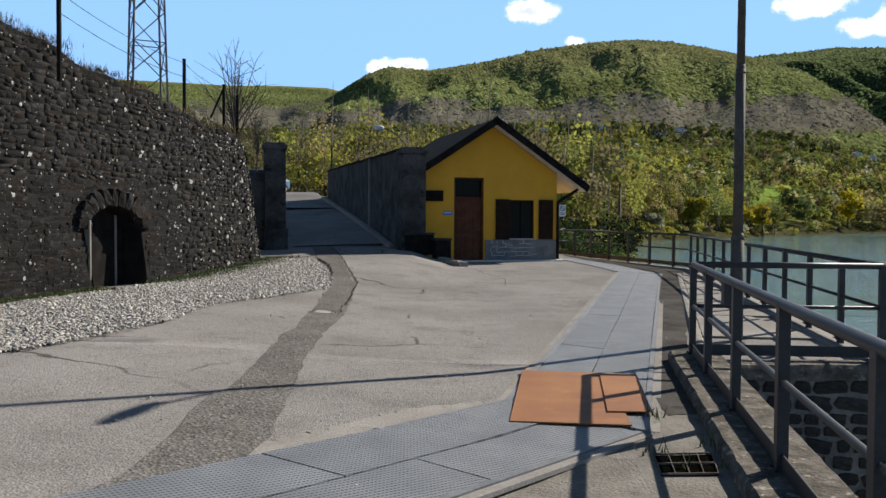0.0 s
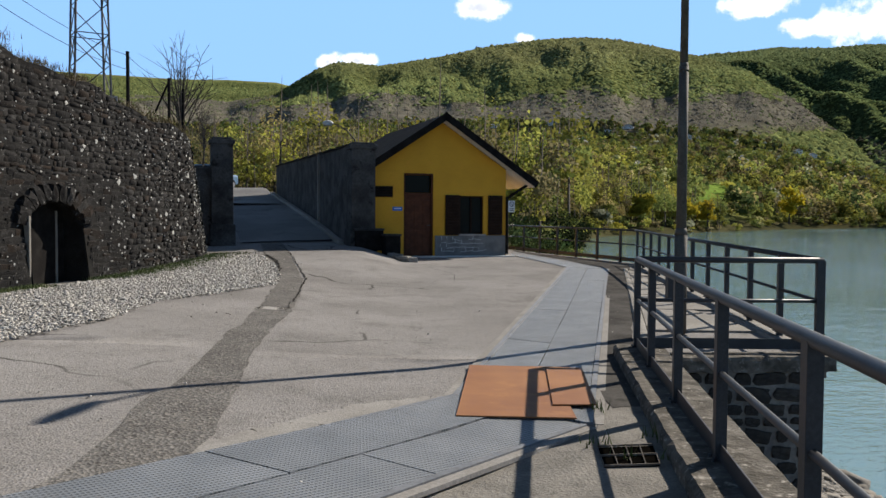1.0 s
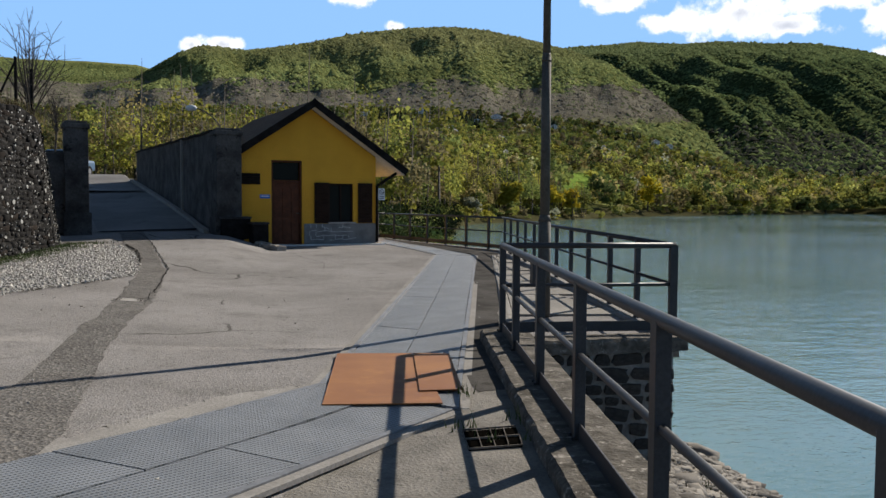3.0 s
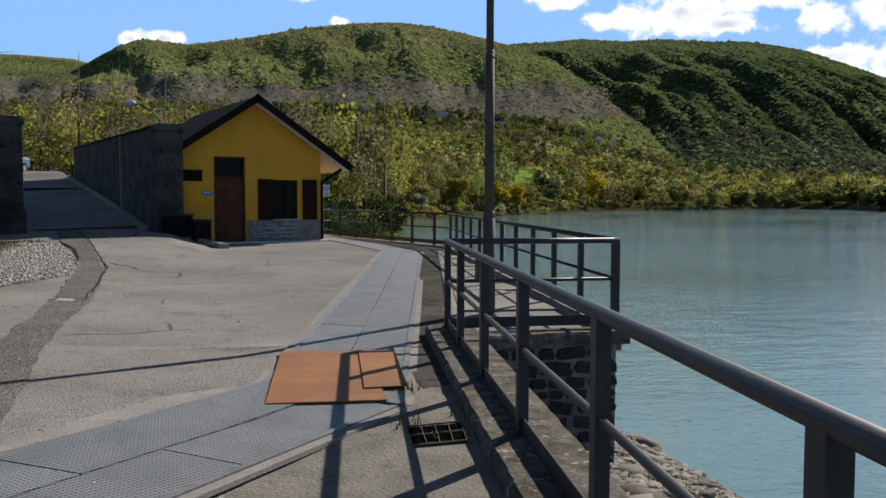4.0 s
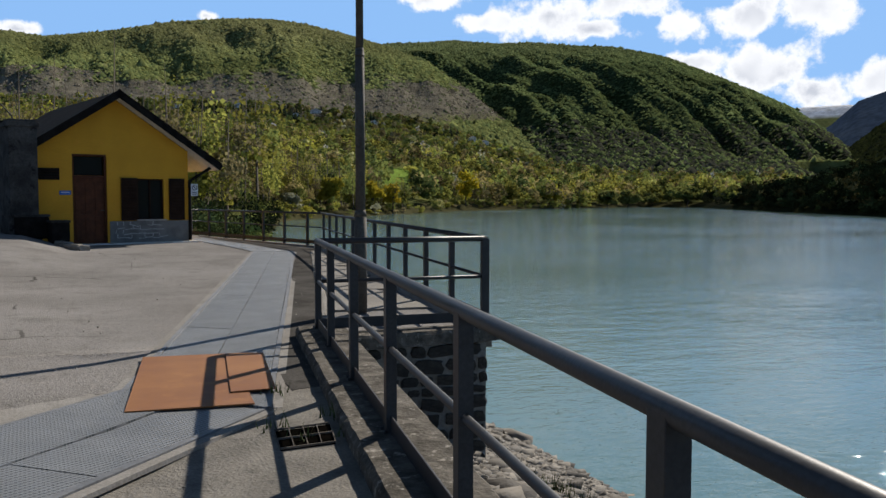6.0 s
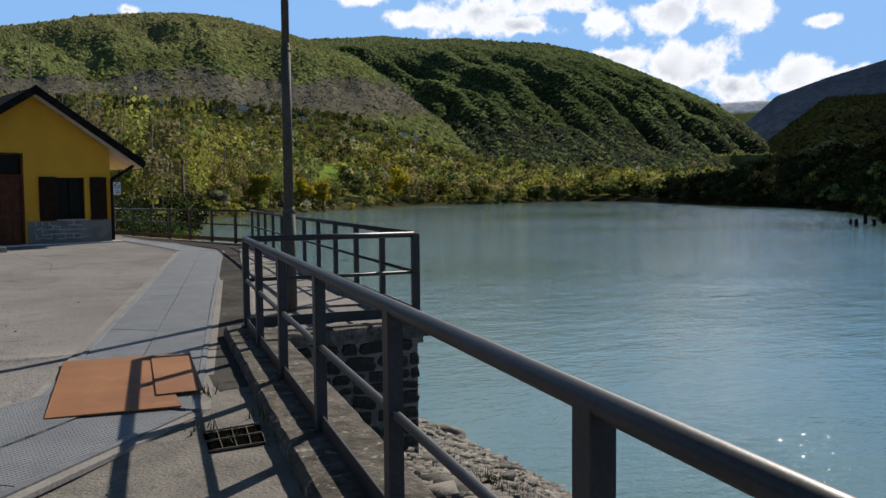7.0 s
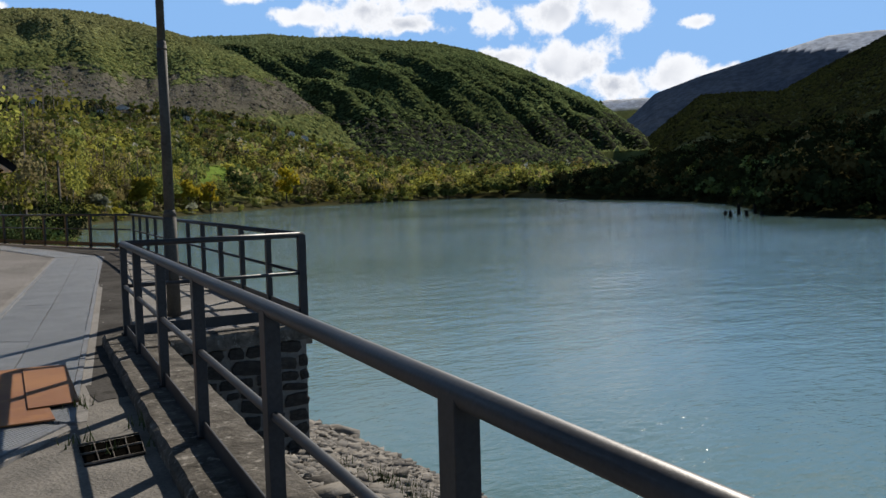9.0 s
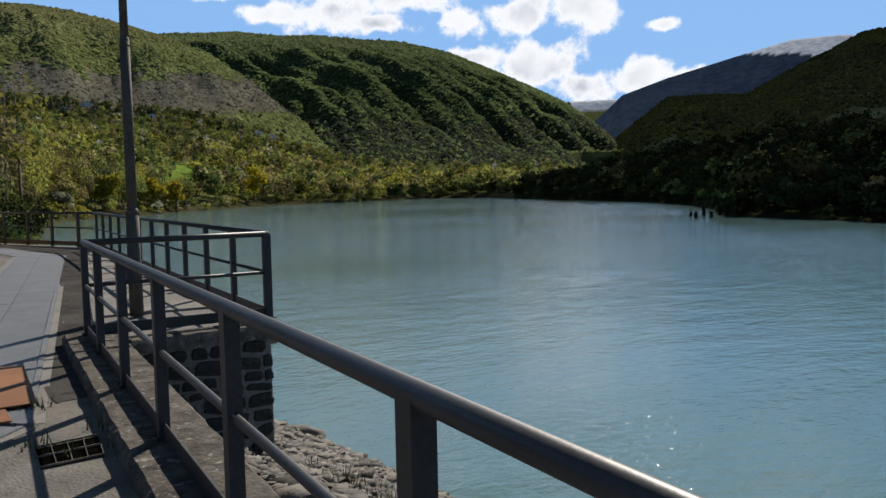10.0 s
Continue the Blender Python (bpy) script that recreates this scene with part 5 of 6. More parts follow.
def trench(name, left, right, cols, lengths, mat, label):
    """Loose grating panels in a steel frame between two plan lines."""
    ob = thing(name, None, label, "trench grating", "trench gratings")
    gap = 0.006
    for c in range(cols):
        f0, f1 = c / cols, (c + 1) / cols
        la, lb = lerp(left[0], right[0], f0), lerp(left[1], right[1], f0)
        ra, rb = lerp(left[0], right[0], f1), lerp(left[1], right[1], f1)
        n = lengths[c]
        for k in range(n):
            q = [lerp(la, lb, k / n), lerp(ra, rb, k / n), lerp(ra, rb, (k + 0.5) / n), lerp(ra, rb, (k + 1) / n), lerp(la, lb, (k + 1) / n), lerp(la, lb, (k + 0.5) / n)]
            mid = sum(q, Vector((0, 0))) / 6
            q = [p + (mid - p).normalized() * gap * 1.4 for p in q]
            tilt = 0.003 * math.sin(7 * k + 3 * c)
            part("grating_panel", prism([(p.x, p.y) for p in q], lambda x, y: yz(x, y) - 0.02, lambda x, y: yz(x, y) + 0.019 + tilt), mat, ob)
    for (a, b), side in ((left, -1), (right, 1)):
        a, b = Vector(a), Vector(b)
        d = (b - a).normalized()
        nrm = Vector((d.y, -d.x)) * side
        q = [a, b, b + nrm * 0.05, a + nrm * 0.05]
        part("frame", prism([(p.x, p.y) for p in q], lambda x, y: yz(x, y) - 0.02, lambda x, y: yz(x, y) + 0.022), M_GALV, ob)
        q = [a + nrm * 0.052, b + nrm * 0.052, b + nrm * 0.13, a + nrm * 0.13]
        part("bedding", prism([(p.x, p.y) for p in q], lambda x, y: yz(x, y) - 0.02, lambda x, y: yz(x, y) + 0.010), M_CEMENT, ob)


trench("trench_cover", ((-4.6, 1.2), (0.60, 7.47)), ((-2.88, 1.2), (1.45, 6.40)), 2, (3, 4), M_GRATE1, "blue-grey slotted steel gratings crossing the yard")
trench("trench_cover", ((0.60, 7.47), (5.01, 24.4)), ((1.50, 6.44), (6.12, 24.5)), 2, (5, 4), M_GRATE2, "blue-grey slotted steel gratings running toward the house")
trench("trench_cover", ((5.01, 24.45), (4.15, 31.3)), ((6.12, 24.55), (4.75, 33.6)), 1, (4,), M_GRATE2, "blue-grey slotted steel gratings bending past the house")


# ---- rusty plates ----
def steel_plate(label, corners, z, t):
    bm = prism(corners, z, z + t)
    bmesh.ops.bevel(bm, geom=list(bm.edges), offset=0.002, segments=1, affect="EDGES")
    return tagged(part("steel_plate", bm, M_RUST_PLATE, None, label), category="steel plate", group="rusty plates")


def rust_look(N, P, bsdf):
    c = N.mix(N.ramp(N.noise(P, 1.1, 4.0, 0.55), 0.3, 0.7), (0.235, 0.088, 0.026), (0.33, 0.140, 0.040))
    c = N.mix(N.math("MULTIPLY", N.ramp(N.noise(P, 2.6, 6.0, 0.65), 0.52, 0.72), 0.5), c, (0.42, 0.19, 0.05))
    c = N.mix(N.math("MULTIPLY", N.ramp(N.noise(N.stretch(P, 0.4, 5.0, 1.0, 60), 2.0, 3.0), 0.55, 0.75), 0.25), c, (0.18, 0.075, 0.04))
    return c, N.math("MULTIPLY", N.noise(P, 40.0, 3.0), 0.001)


M_RUST_PLATE = material("rust_plate", rust_look, 0.7)
steel_plate("large rusty steel sheet lying over the gratings", [(0.52, 6.62), (1.44, 6.51), (1.63, 8.72), (0.82, 8.84)], 0.027, 0.012)
steel_plate("smaller rusty steel sheet lying across the larger one", [(1.33, 6.92), (1.69, 6.91), (1.93, 8.56), (1.58, 8.67)], 0.042, 0.010)


# ---- drain ----
M_BLACKIRON = material("worn_iron", two_tone((0.10, 0.085, 0.07), (0.22, 0.19, 0.16), 9.0, 60.0, 0.001), 0.8, spec=0.2)


def drain():
    q = [(1.36, 5.31), (1.72, 5.33), (1.82, 5.80), (1.42, 5.76)]
    ob = thing("drain_grate", None, "rusty iron drain grating over a flat plate coloured as pit shade", "drain")
    # no hole in the yard: a thin near-black plate stands for the pit's shade
    part("pit", prism(q, 0.004, 0.011), M_PIT_SHADE, ob)
    pts = [Vector(p) for p in q]
    for k in range(5):
        a, b = lerp(pts[0], pts[1], k / 4), lerp(pts[3], pts[2], k / 4)
        d = (b - a).normalized()
        m = (a + b) / 2
        part("bar", boxed(((b - a).length, 0.006, 0.010), (m.x, m.y, 0.020), Matrix.Rotation(math.atan2(d.y, d.x), 3, "Z"), 0.003), M_BLACKIRON, ob)
    for f in (0.0, 0.5, 1.0):
        a, b = lerp(pts[0], pts[3], f), lerp(pts[1], pts[2], f)
        d = (b - a).normalized()
        m = (a + b) / 2
        part("cross_bar", boxed(((b - a).length, 0.010, 0.014), (m.x, m.y, 0.021), Matrix.Rotation(math.atan2(d.y, d.x), 3, "Z"), 0.003), M_BLACKIRON, ob)


# colour of the drain plate, black to imitate an unlit hollow
M_PIT_SHADE = material("pit_shade_black", two_tone((0.003, 0.003, 0.0025), (0.007, 0.006, 0.005), 9.0, 40.0, 0.01), 1.0, spec=0.0)
drain()

# ---- joints of the lake walk ----
for k in range(5):
    y = 11.6 + 2.6 * k
    x0, x1 = 3.5 + 0.2525 * (y - 11.6), B.x + (C1.x - B.x) * (y - B.y) / (C1.y - B.y) - 0.15
    ob = prism([(x0, y), (x1, y - 0.18), (x1, y + 2.36), (x0 + 0.65, y + 2.55)], 0.004, 0.03)
    tagged(part("paving_slab", ob, M_CONCRETE, None, "pale concrete slab of the lake walk"), category="paving slab", group="walk slabs", kind="structure")


# ---- grit and pebbles on the yard ----
def on_yard(rng, count):
    x, y = rng.uniform(-3.5, 4.5, count), 2.5 + 22 * rng.random(count) ** 1.5
    keep = (x < np.interp(y, [2, 9, 25], [1.2, 2.5, 6.5])) & (x > -3.4)
    p = np.stack([x, y], 1)[keep]
    return np.concatenate([p, (yard_z(p[:, 0], p[:, 1]) + 0.012)[:, None]], 1)


scatter_stones("grit", 320, on_yard, 0.011, material("loose_grit", island_look((0.10, 0.092, 0.08), (0.42, 0.40, 0.36), 60.0, 0.002), 0.9), "scattered grit and pebbles on the asphalt", 35)


# ---- stones of the pier ----
def pier_stones():
    rng = random.Random(44)
    holder = bpy.data.objects["wall_pier"]
    shapes = []
    for k in range(8):
        bm = bmesh.new()
        bmesh.ops.create_cube(bm, size=1.0)
        bmesh.ops.subdivide_edges(bm, edges=bm.edges, cuts=1, use_grid_fill=True)
        for v in bm.verts:
            c = v.co
            r = 2 * (abs(c.x) + abs(c.y) + abs(c.z))
            v.co = c * (1 - 0.10 * (r - 1)) * 1.02 + Vector([rng.gauss(0, 0.06) for _ in range(3)])
        me = bpy.data.meshes.new("stone")
        bm.to_mesh(me)
        bm.free()
        me.materials.append(M_PIERSTONE)
        shapes.append(me)
    runs = [(Vector((on_rail(9.2) + 0.3, 9.165)), Vector((B.x - 0.04, B.y - 0.175)), holder, -0.10, -3.4),
            (Vector((on_rail(3.0) + OUT + 0.01, 3.0)), Vector((on_rail(9.1) + OUT + 0.01, 9.1)), bpy.data.objects["wall_lake"], -0.05, -3.0),
            (Vector((B.x - 0.04, B.y - 0.1)), Vector((B.x + 0.23, B.y + 1.6)), bpy.data.objects["wall_shore"], -0.10, -3.4)]
    for a, b, ob, top, low in runs:
        d = (b - a).normalized()
        ang = math.atan2(d.y, d.x)
        h = top
        while h > low:
            ch = rng.uniform(0.12, 0.24)
            s = 0.03 + rng.uniform(0, 0.08)
            while s < (b - a).length - 0.1:
                w = min(rng.uniform(0.16, 0.42), (b - a).length - s)
                p = a + d * (s + w / 2)
                st = new("stone", shapes[rng.randrange(8)])
                st.matrix_world = Matrix.Translation((p.x, p.y, h - ch / 2)) @ Matrix.Rotation(ang, 4, "Z") @ Matrix.Rotation(rng.gauss(0, 0.11), 4, "Y") @ Matrix.Diagonal((w * rng.uniform(0.74, 0.88), 0.035, ch * rng.uniform(0.68, 0.86), 1))
                st.parent = ob
                s += w
            h -= ch


pier_stones()


# ---- stony shore below the wall ----
def shore_z(x, y):
    return WATER_Z + 0.45 * (7.75 - x) - 0.35 * np.clip(y - 15.5, 0, 9)


sv, sf = [], []
gx, gy = np.linspace(1.0, 11, 40), np.linspace(-14, 24, 70)
for y in gy:
    for x in gx:
        sv.append((x, y, max(-5.0, min(-1.2, float(shore_z(x, y)))) + 0.08 * math.sin(3 * x + 2 * y)))
for j in range(69):
    for i in range(39):
        a = j * 40 + i
        sf.append((a, a + 1, a + 41, a + 40))
tagged(sheet("ground_shore", sv, sf, M_SOIL, None, "muddy bank sloping into the lake", True), category="lake bank", kind="structure")


def on_shore(rng, count):
    x, y = rng.uniform(3.4, 8.4, count), rng.uniform(5, 18, count)
    z = np.clip(shore_z(x, y), -5, -1.2)
    ok = z > WATER_Z - 0.25
    return np.stack([x, y, z + 0.06], 1)[ok]


scatter_stones("shore_rocks", 11000, on_shore, 0.075, material("shore_rocks", island_look((0.045, 0.040, 0.034), (0.20, 0.18, 0.15), 25.0, 0.01), 0.85), "grey angular rocks along the waterline", 33, 0.45)
spots = [(rng.uniform(4.9, 6.0), rng.uniform(7.0, 9.2), 0) for _ in range(60)]
spots = [(x, y, min(-1.2, float(shore_z(x, y))) + 0.05) for x, y, _ in spots]
tufts("bank_grass", spots, M_GRASS, "green grass between the shore rocks", 12, 0.16, 8, 0.08)


# ---- fence on the bastion, and the lattice mast ----
def ray_place(az, r, z):
    return Vector((r * math.sin(radians(az)), r * math.cos(radians(az)), z))


def fence():
    ob = thing("fence", None, "dark iron posts with slack wires on top of the stone wall", "fence")
    tops = []
    for az, r, e0, e1 in ((-23.75, 17.0, 9.6, 13.4), (-16.55, 23.0, 6.4, 9.75), (-14.14, 27.0, 5.6, 8.3), (-13.3, 29.0, 5.4, 7.65)):
        lo, hi = 1.6 + r * math.tan(radians(e0)), 1.6 + r * math.tan(radians(e1))
        p = ray_place(az, r, 0)
        part("post", rod(bmesh.new(), (p.x, p.y, lo - 0.5), (p.x, p.y, hi), 0.045, sides=8), M_BLACK, ob)
        tops.append(Vector((p.x, p.y, hi - 0.1)))
    a, b = tops[2], ray_place(-14.95, 27.0, 1.6 + 27 * math.tan(radians(6.2)))
    part("brace", rod(bmesh.new(), a, b, 0.03, sides=8), M_BLACK, ob)
    for a, b in zip(tops, tops[1:]):
        for dz in (0.0, -0.35):
            bm = bmesh.new()
            prev = None
            for k in range(9):
                f = k / 8
                q = a.lerp(b, f) + Vector((0, 0, dz - 0.5 * f * (1 - f)))
                if prev is not None:
                    rod(bm, prev, q, 0.006, sides=5)
                prev = q
            part("wire", bm, M_BLACK, ob)


fence()


def mast():
    r = 42.0
    c = ray_place(-18.75, r, 0)
    ob = thing("lattice_mast", Matrix.Translation((c.x, c.y, 4.0)) @ Matrix.Rotation(0.5, 4, "Z"), "tall grey steel lattice mast above the wall", "lattice mast")
    levels = 11
    def corner(k, i):
        w = 0.82 - 0.032 * k
        return Vector((w * (1 if i in (0, 3) else -1), w * (1 if i < 2 else -1), k * 1.35))
    for i in range(4):
        part("leg", rod(bmesh.new(), corner(0, i), corner(levels, i), 0.05, sides=6), M_MAST, ob)
    for k in range(levels):
        bm = bmesh.new()
        for i in range(4):
            j = (i + 1) % 4
            rod(bm, corner(k, i), corner(k + 1, j), 0.025, sides=5)
            if k % 2 == 0:
                rod(bm, corner(k, i), corner(k, j), 0.025, sides=5)
            else:
                rod(bm, corner(k, j), corner(k + 1, i), 0.025, sides=5)
        part("bracing", bm, M_MAST, ob)
    part("cable_box", boxed((0.5, 0.25, 0.4), (0.75, -0.75, 2.5), None, 0.03), M_GALV, ob)


M_MAST = material("mast_steel", two_tone((0.06, 0.062, 0.066), (0.10, 0.102, 0.106), 2.0, 30.0, 0.001), 0.6, 0.3)
mast()


def mooring_stumps():
    rng = random.Random(71)
    for k in range(6):
        az, r = 53.2 + 0.42 * k + rng.uniform(-0.1, 0.1), 128 + rng.uniform(-6, 6)
        p = ray_place(az, r, WATER_Z - 1.0)
        ob = thing("stump", Matrix.Translation(p), "dark dead stump standing in the shallow water", "stump", "stumps in the lake")
        bm = bmesh.new()
        h = rng.uniform(1.6, 2.8)
        rod(bm, (0, 0, 0), (rng.gauss(0, 0.1), rng.gauss(0, 0.1), h), 0.35, 0.2, 8)
        rod(bm, (0, 0, h * 0.6), (rng.gauss(0, 0.5), 0.2, h * 1.05), 0.14, 0.06, 6)
        part("trunk", bm, M_BLACK, ob)


mooring_stumps()


def parked_car():
    p = ray_place(-11.62, 55.0, 0)
    ob = thing("car", Matrix.Translation((p.x, p.y, yz(p.x, p.y) + 0.02)) @ Matrix.Rotation(1.25, 4, "Z"), "small pale blue car parked at the top of the road", "car")
    bm = boxed((3.8, 1.6, 0.62), (0, 0, 0.62), None, 0.14)
    part("body", bm, M_CAR, ob)
    bm = boxed((2.0, 1.4, 0.55), (-0.15, 0, 1.15), None, 0.16)
    part("cabin", bm, M_GLASS, ob, "dark glazed cabin")
    part("roof", boxed((1.5, 1.25, 0.05), (-0.15, 0, 1.44), None, 0.02), M_CAR, ob)
    for x in (-1.2, 1.2):
        for y in (-0.72, 0.72):
            w = part("wheel", rod(bmesh.new(), (x, y - 0.09, 0.3), (x, y + 0.09, 0.3), 0.3, sides=18), M_BLACK, ob)
            part("rim", rod(bmesh.new(), (x, y - 0.1, 0.3), (x, y + 0.1, 0.3), 0.17, sides=14), M_GALV, w)
    for y in (-0.55, 0.55):
        part("headlight", boxed((0.06, 0.3, 0.16), (1.88, y, 0.72), None, 0.02), M_SIGNWHITE, ob)


M_CAR = material("car_paint", lambda N, P, b: ((0.10, 0.17, 0.26), None), 0.35)
parked_car()


# ---- woods ----
def crowns(name, xyz, wide, tall, tint, leaves, size, label, seed, lobes=5, mat=None, droop=0.0):
    """Many tree crowns as one object: each a cluster of lobes set with loose leaf clumps."""
    rng = np.random.default_rng(seed)
    n = len(xyz)
    lob = rng.normal(0, 1, (n, lobes, 3))
    lob /= np.linalg.norm(lob, axis=2, keepdims=True)
    lob *= rng.uniform(0.25, 0.62, (n, lobes, 1))
    lob[..., 2] = lob[..., 2] * 1.05
    lr = rng.uniform(0.34, 0.55, (n, lobes, 1))
    pick = rng.integers(0, lobes, (n, leaves))
    d = rng.normal(0, 1, (n, leaves, 3))
    d /= np.linalg.norm(d, axis=2, keepdims=True)
    d[..., 2] = np.abs(d[..., 2]) * 0.75 + d[..., 2] * 0.25
    c = np.take_along_axis(lob, pick[..., None], 1) + d * np.take_along_axis(lr, pick[..., None], 1) * rng.uniform(0.7, 1.05, (n, leaves, 1))
    scale = np.stack([wide * 0.5, wide * 0.5, tall * 0.5], 1)[:, None]
    c = c * scale + xyz[:, None] + np.stack([0 * tall, 0 * tall, tall * 0.42], 1)[:, None]
    # each clump: one crumpled four-sided flake facing roughly outward
    k = rng.normal(0, 1, (n, leaves, 3)) + d * 1.2
    k /= np.linalg.norm(k, axis=2, keepdims=True)
    u = np.cross(k, rng.normal(0, 1, (n, leaves, 3)))
    u /= np.linalg.norm(u, axis=2, keepdims=True)
    w = np.cross(k, u)
    s = (wide[:, None] * size * rng.uniform(0.6, 1.4, (n, leaves)))[..., None]
    w = w - np.array([0, 0, droop])
    v = np.stack([c - u * s, c - w * s * 0.8 + k * s * 0.15, c + u * s * rng.uniform(0.6, 1.2, (n, leaves, 1)), c + w * s * 0.9 - k * s * 0.15], 2).reshape(-1, 3)
    f = np.arange(len(v)).reshape(-1, 4)
    ob = sheet(name, v, f, mat or M_LEAF, None, label)
    tints(ob, np.repeat(tint, leaves * 4, 0))
    return ob


# the last two tones have the shade of backlit woods in them
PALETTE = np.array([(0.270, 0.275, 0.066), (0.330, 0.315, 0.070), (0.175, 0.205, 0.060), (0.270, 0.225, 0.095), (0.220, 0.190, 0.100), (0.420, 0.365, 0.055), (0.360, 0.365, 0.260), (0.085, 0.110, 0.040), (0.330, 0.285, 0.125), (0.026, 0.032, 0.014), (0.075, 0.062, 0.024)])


def tree_tints(rng, x, y, weights):
    n = len(x)
    w = np.array(tuple(weights) + (0.0,) * (len(PALETTE) - len(weights)), float)
    pick = rng.choice(len(PALETTE), n, p=w / w.sum())
    cluster = fbm(x, y, 1 / 70, 77, 3)
    c = PALETTE[pick] * (1 + 0.36 * rng.normal(0, 1, n)[:, None].clip(-1.7, 1.7)) * (1 + 0.7 * cluster[:, None])
    return np.clip(c, 0.008, 0.5)


def sow(rng, count, az0, az1, r0, r1):
    az = rng.uniform(az0, az1, count)
    r = np.sqrt(rng.uniform(r0 ** 2, r1 ** 2, count))
    return az, r


def meadow(az, r, z):
    el, top = np.degrees(np.arctan2(z - 1.6, r)), np.degrees(np.arctan2(z + 8.0, r))
    return (np.abs(az - 20.5) < 1.1 + 0.25 * np.sin(r * 0.3)) & (top > 1.45) & (el < 1.85)


HOUSES = ((6.6, 1240, 13, 14, 4.6), (8.9, 1190, 7, 9, 4), (10.4, 1250, 18, 9, 3.6), (13.9, 1205, 10, 10, 5), (15.2, 1252, 16, 8, 3.6), (18.9, 1215, 9, 12, 4.6),
          (25.4, 1235, 9, 9, 6.3), (26.2, 1240, 11, 6, 5), (60.2, 332, 7, 6, 2.8))


def near_house(az, r):
    hit = np.zeros(len(az), bool)
    for a, rr, w, d, h in HOUSES:
        hit |= (np.abs(az - a) < 0.45) & (r > rr - 45) & (r < rr + 15)
    return hit


def wood(name, label, count, az0, az1, r0, r1, wide, aspect, leaves, size, weights, seed, keep=None, lobes=5, margin=2.0, mat=None, trunks=False):
    rng = np.random.default_rng(seed)
    az, r = sow(rng, count, az0, az1, r0, r1)
    z, layer = terrain_z(r, az)
    ok = (r > SHORE(az) + margin + 2 * margin * rng.random(count)) & (z > WATER_Z - 0.3) & ~meadow(az, r, z)
    if keep is not None:
        ok &= keep(rng, az, r, z, layer)
    az, r, z = az[ok], r[ok], z[ok]
    x, y = r * np.sin(np.radians(az)), r * np.cos(np.radians(az))
    w = wide * rng.lognormal(0, 0.28, len(r)).clip(0.6, 1.5)
    t = w * aspect * rng.uniform(0.8, 1.25, len(r))
    ob = crowns(name, np.stack([x, y, z - 0.3], 1), w, t, tree_tints(rng, x, y, weights), leaves, size, label, seed + 1, lobes, mat)
    tagged(ob, category="woods", kind="stuff")
    if trunks:
        n = len(r)
        foot = np.stack([x, y, z - 0.4], 1)
        tip = foot + np.stack([rng.normal(0, 0.5, n), rng.normal(0, 0.5, n), t * rng.uniform(0.75, 1.15, n)], 1)
        tri3 = np.array([(math.cos(b), math.sin(b), 0.0) for b in (0.0, 2.09, 4.19)])
        v = np.concatenate([foot[:, None] + tri3 * (0.03 * w)[:, None, None], tip[:, None] + tri3 * 0.02], 1).reshape(-1, 3)
        q = np.array([(k, (k + 1) % 3, 3 + (k + 1) % 3, 3 + k) for k in range(3)])
        stems = sheet(name + "_trunks", v, (q[None] + (np.arange(n) * 6)[:, None, None]).reshape(-1, 4), M_BARK, None, "slender grey trunks in the spring woods")
        tagged(stems, category="tree trunks", kind="stuff")


def low_top(rng, az, r, z, layer):
    top = np.degrees(np.arctan2(z + 8.0 - 1.6, r))
    limit = np.where(az < -12.5, 5.0, np.where(az < -9, 5.6, np.where(az < 1, 6.0, 4.6))) + 0.5 * rng.normal(0, 1, len(r))
    return off_yard(rng, az, r, z, layer) & (top < limit)


def off_yard(rng, az, r, z, layer):
    x, y = r * np.sin(np.radians(az)), r * np.cos(np.radians(az))
    on_road = np.abs(x - (-3.1 - 0.24 * (y - 28))) < 5.5
    return ~((y < 64) & (x > -13) & (x < 8)) & ~(on_road & (y < 75))


STANDING = ((39.2, 1.5, 446), (34.2, 1.1, 421), (35.5, 1.1, 432), (37.0, 1.1, 458), (25.0, 1.0, 318), (18.9, 0.9, 232), (20.2, 0.9, 241), (13.6, 1.2, 186), (16.2, 1.2, 212))


def open_front(rng, az, r, z, layer):
    ok = off_yard(rng, az, r, z, layer)
    for a, half, rr in STANDING:
        ok &= ~((np.abs(az - a) < half) & (r < rr + 5))
    return ok


SPRING = (6, 4, 6, 2, 2, 0.6, 0.4, 1.6, 2)
wood("near_lakeside_trees", "spring woods in yellow-green leaf behind the railing", 1700, 2, 24, 82, 270, 5.4, 1.7, 440, 0.032, SPRING, 105, lambda *q: low_top(*q) & open_front(*q), trunks=True)
wood("lakeside_trees", "spring woods in yellow-green leaf along the far shore", 2900, 4, 42, 265, 560, 7.0, 1.4, 125, 0.072, SPRING, 100, open_front)
wood("hillside_trees", "mixed spring woods on the lower slopes", 3600, -22, 46, 540, 820, 8.0, 1.5, 64, 0.09, (5, 3, 7, 2, 2, 0.3, 0.5, 2.0, 2), 110)
wood("knoll_trees", "dense shaded woods behind the gate and road", 1000, -17, 6, 84, 210, 4.6, 1.7, 420, 0.026, (2, 1.5, 3, 4, 4, 1.0, 0.1, 2, 3), 120, low_top, trunks=True)
wood("bank_bushes", "low green bushes along the near bank", 4200, 3, 34, 66, 420, 3.0, 0.8, 110, 0.065, (4, 5, 4, 1, 1, 0.5, 0.4, 0.5, 0.5), 130,
     lambda rng, az, r, z, layer: off_yard(rng, az, r, z, layer) & (r < SHORE(az) + 20), 5, 0.3)
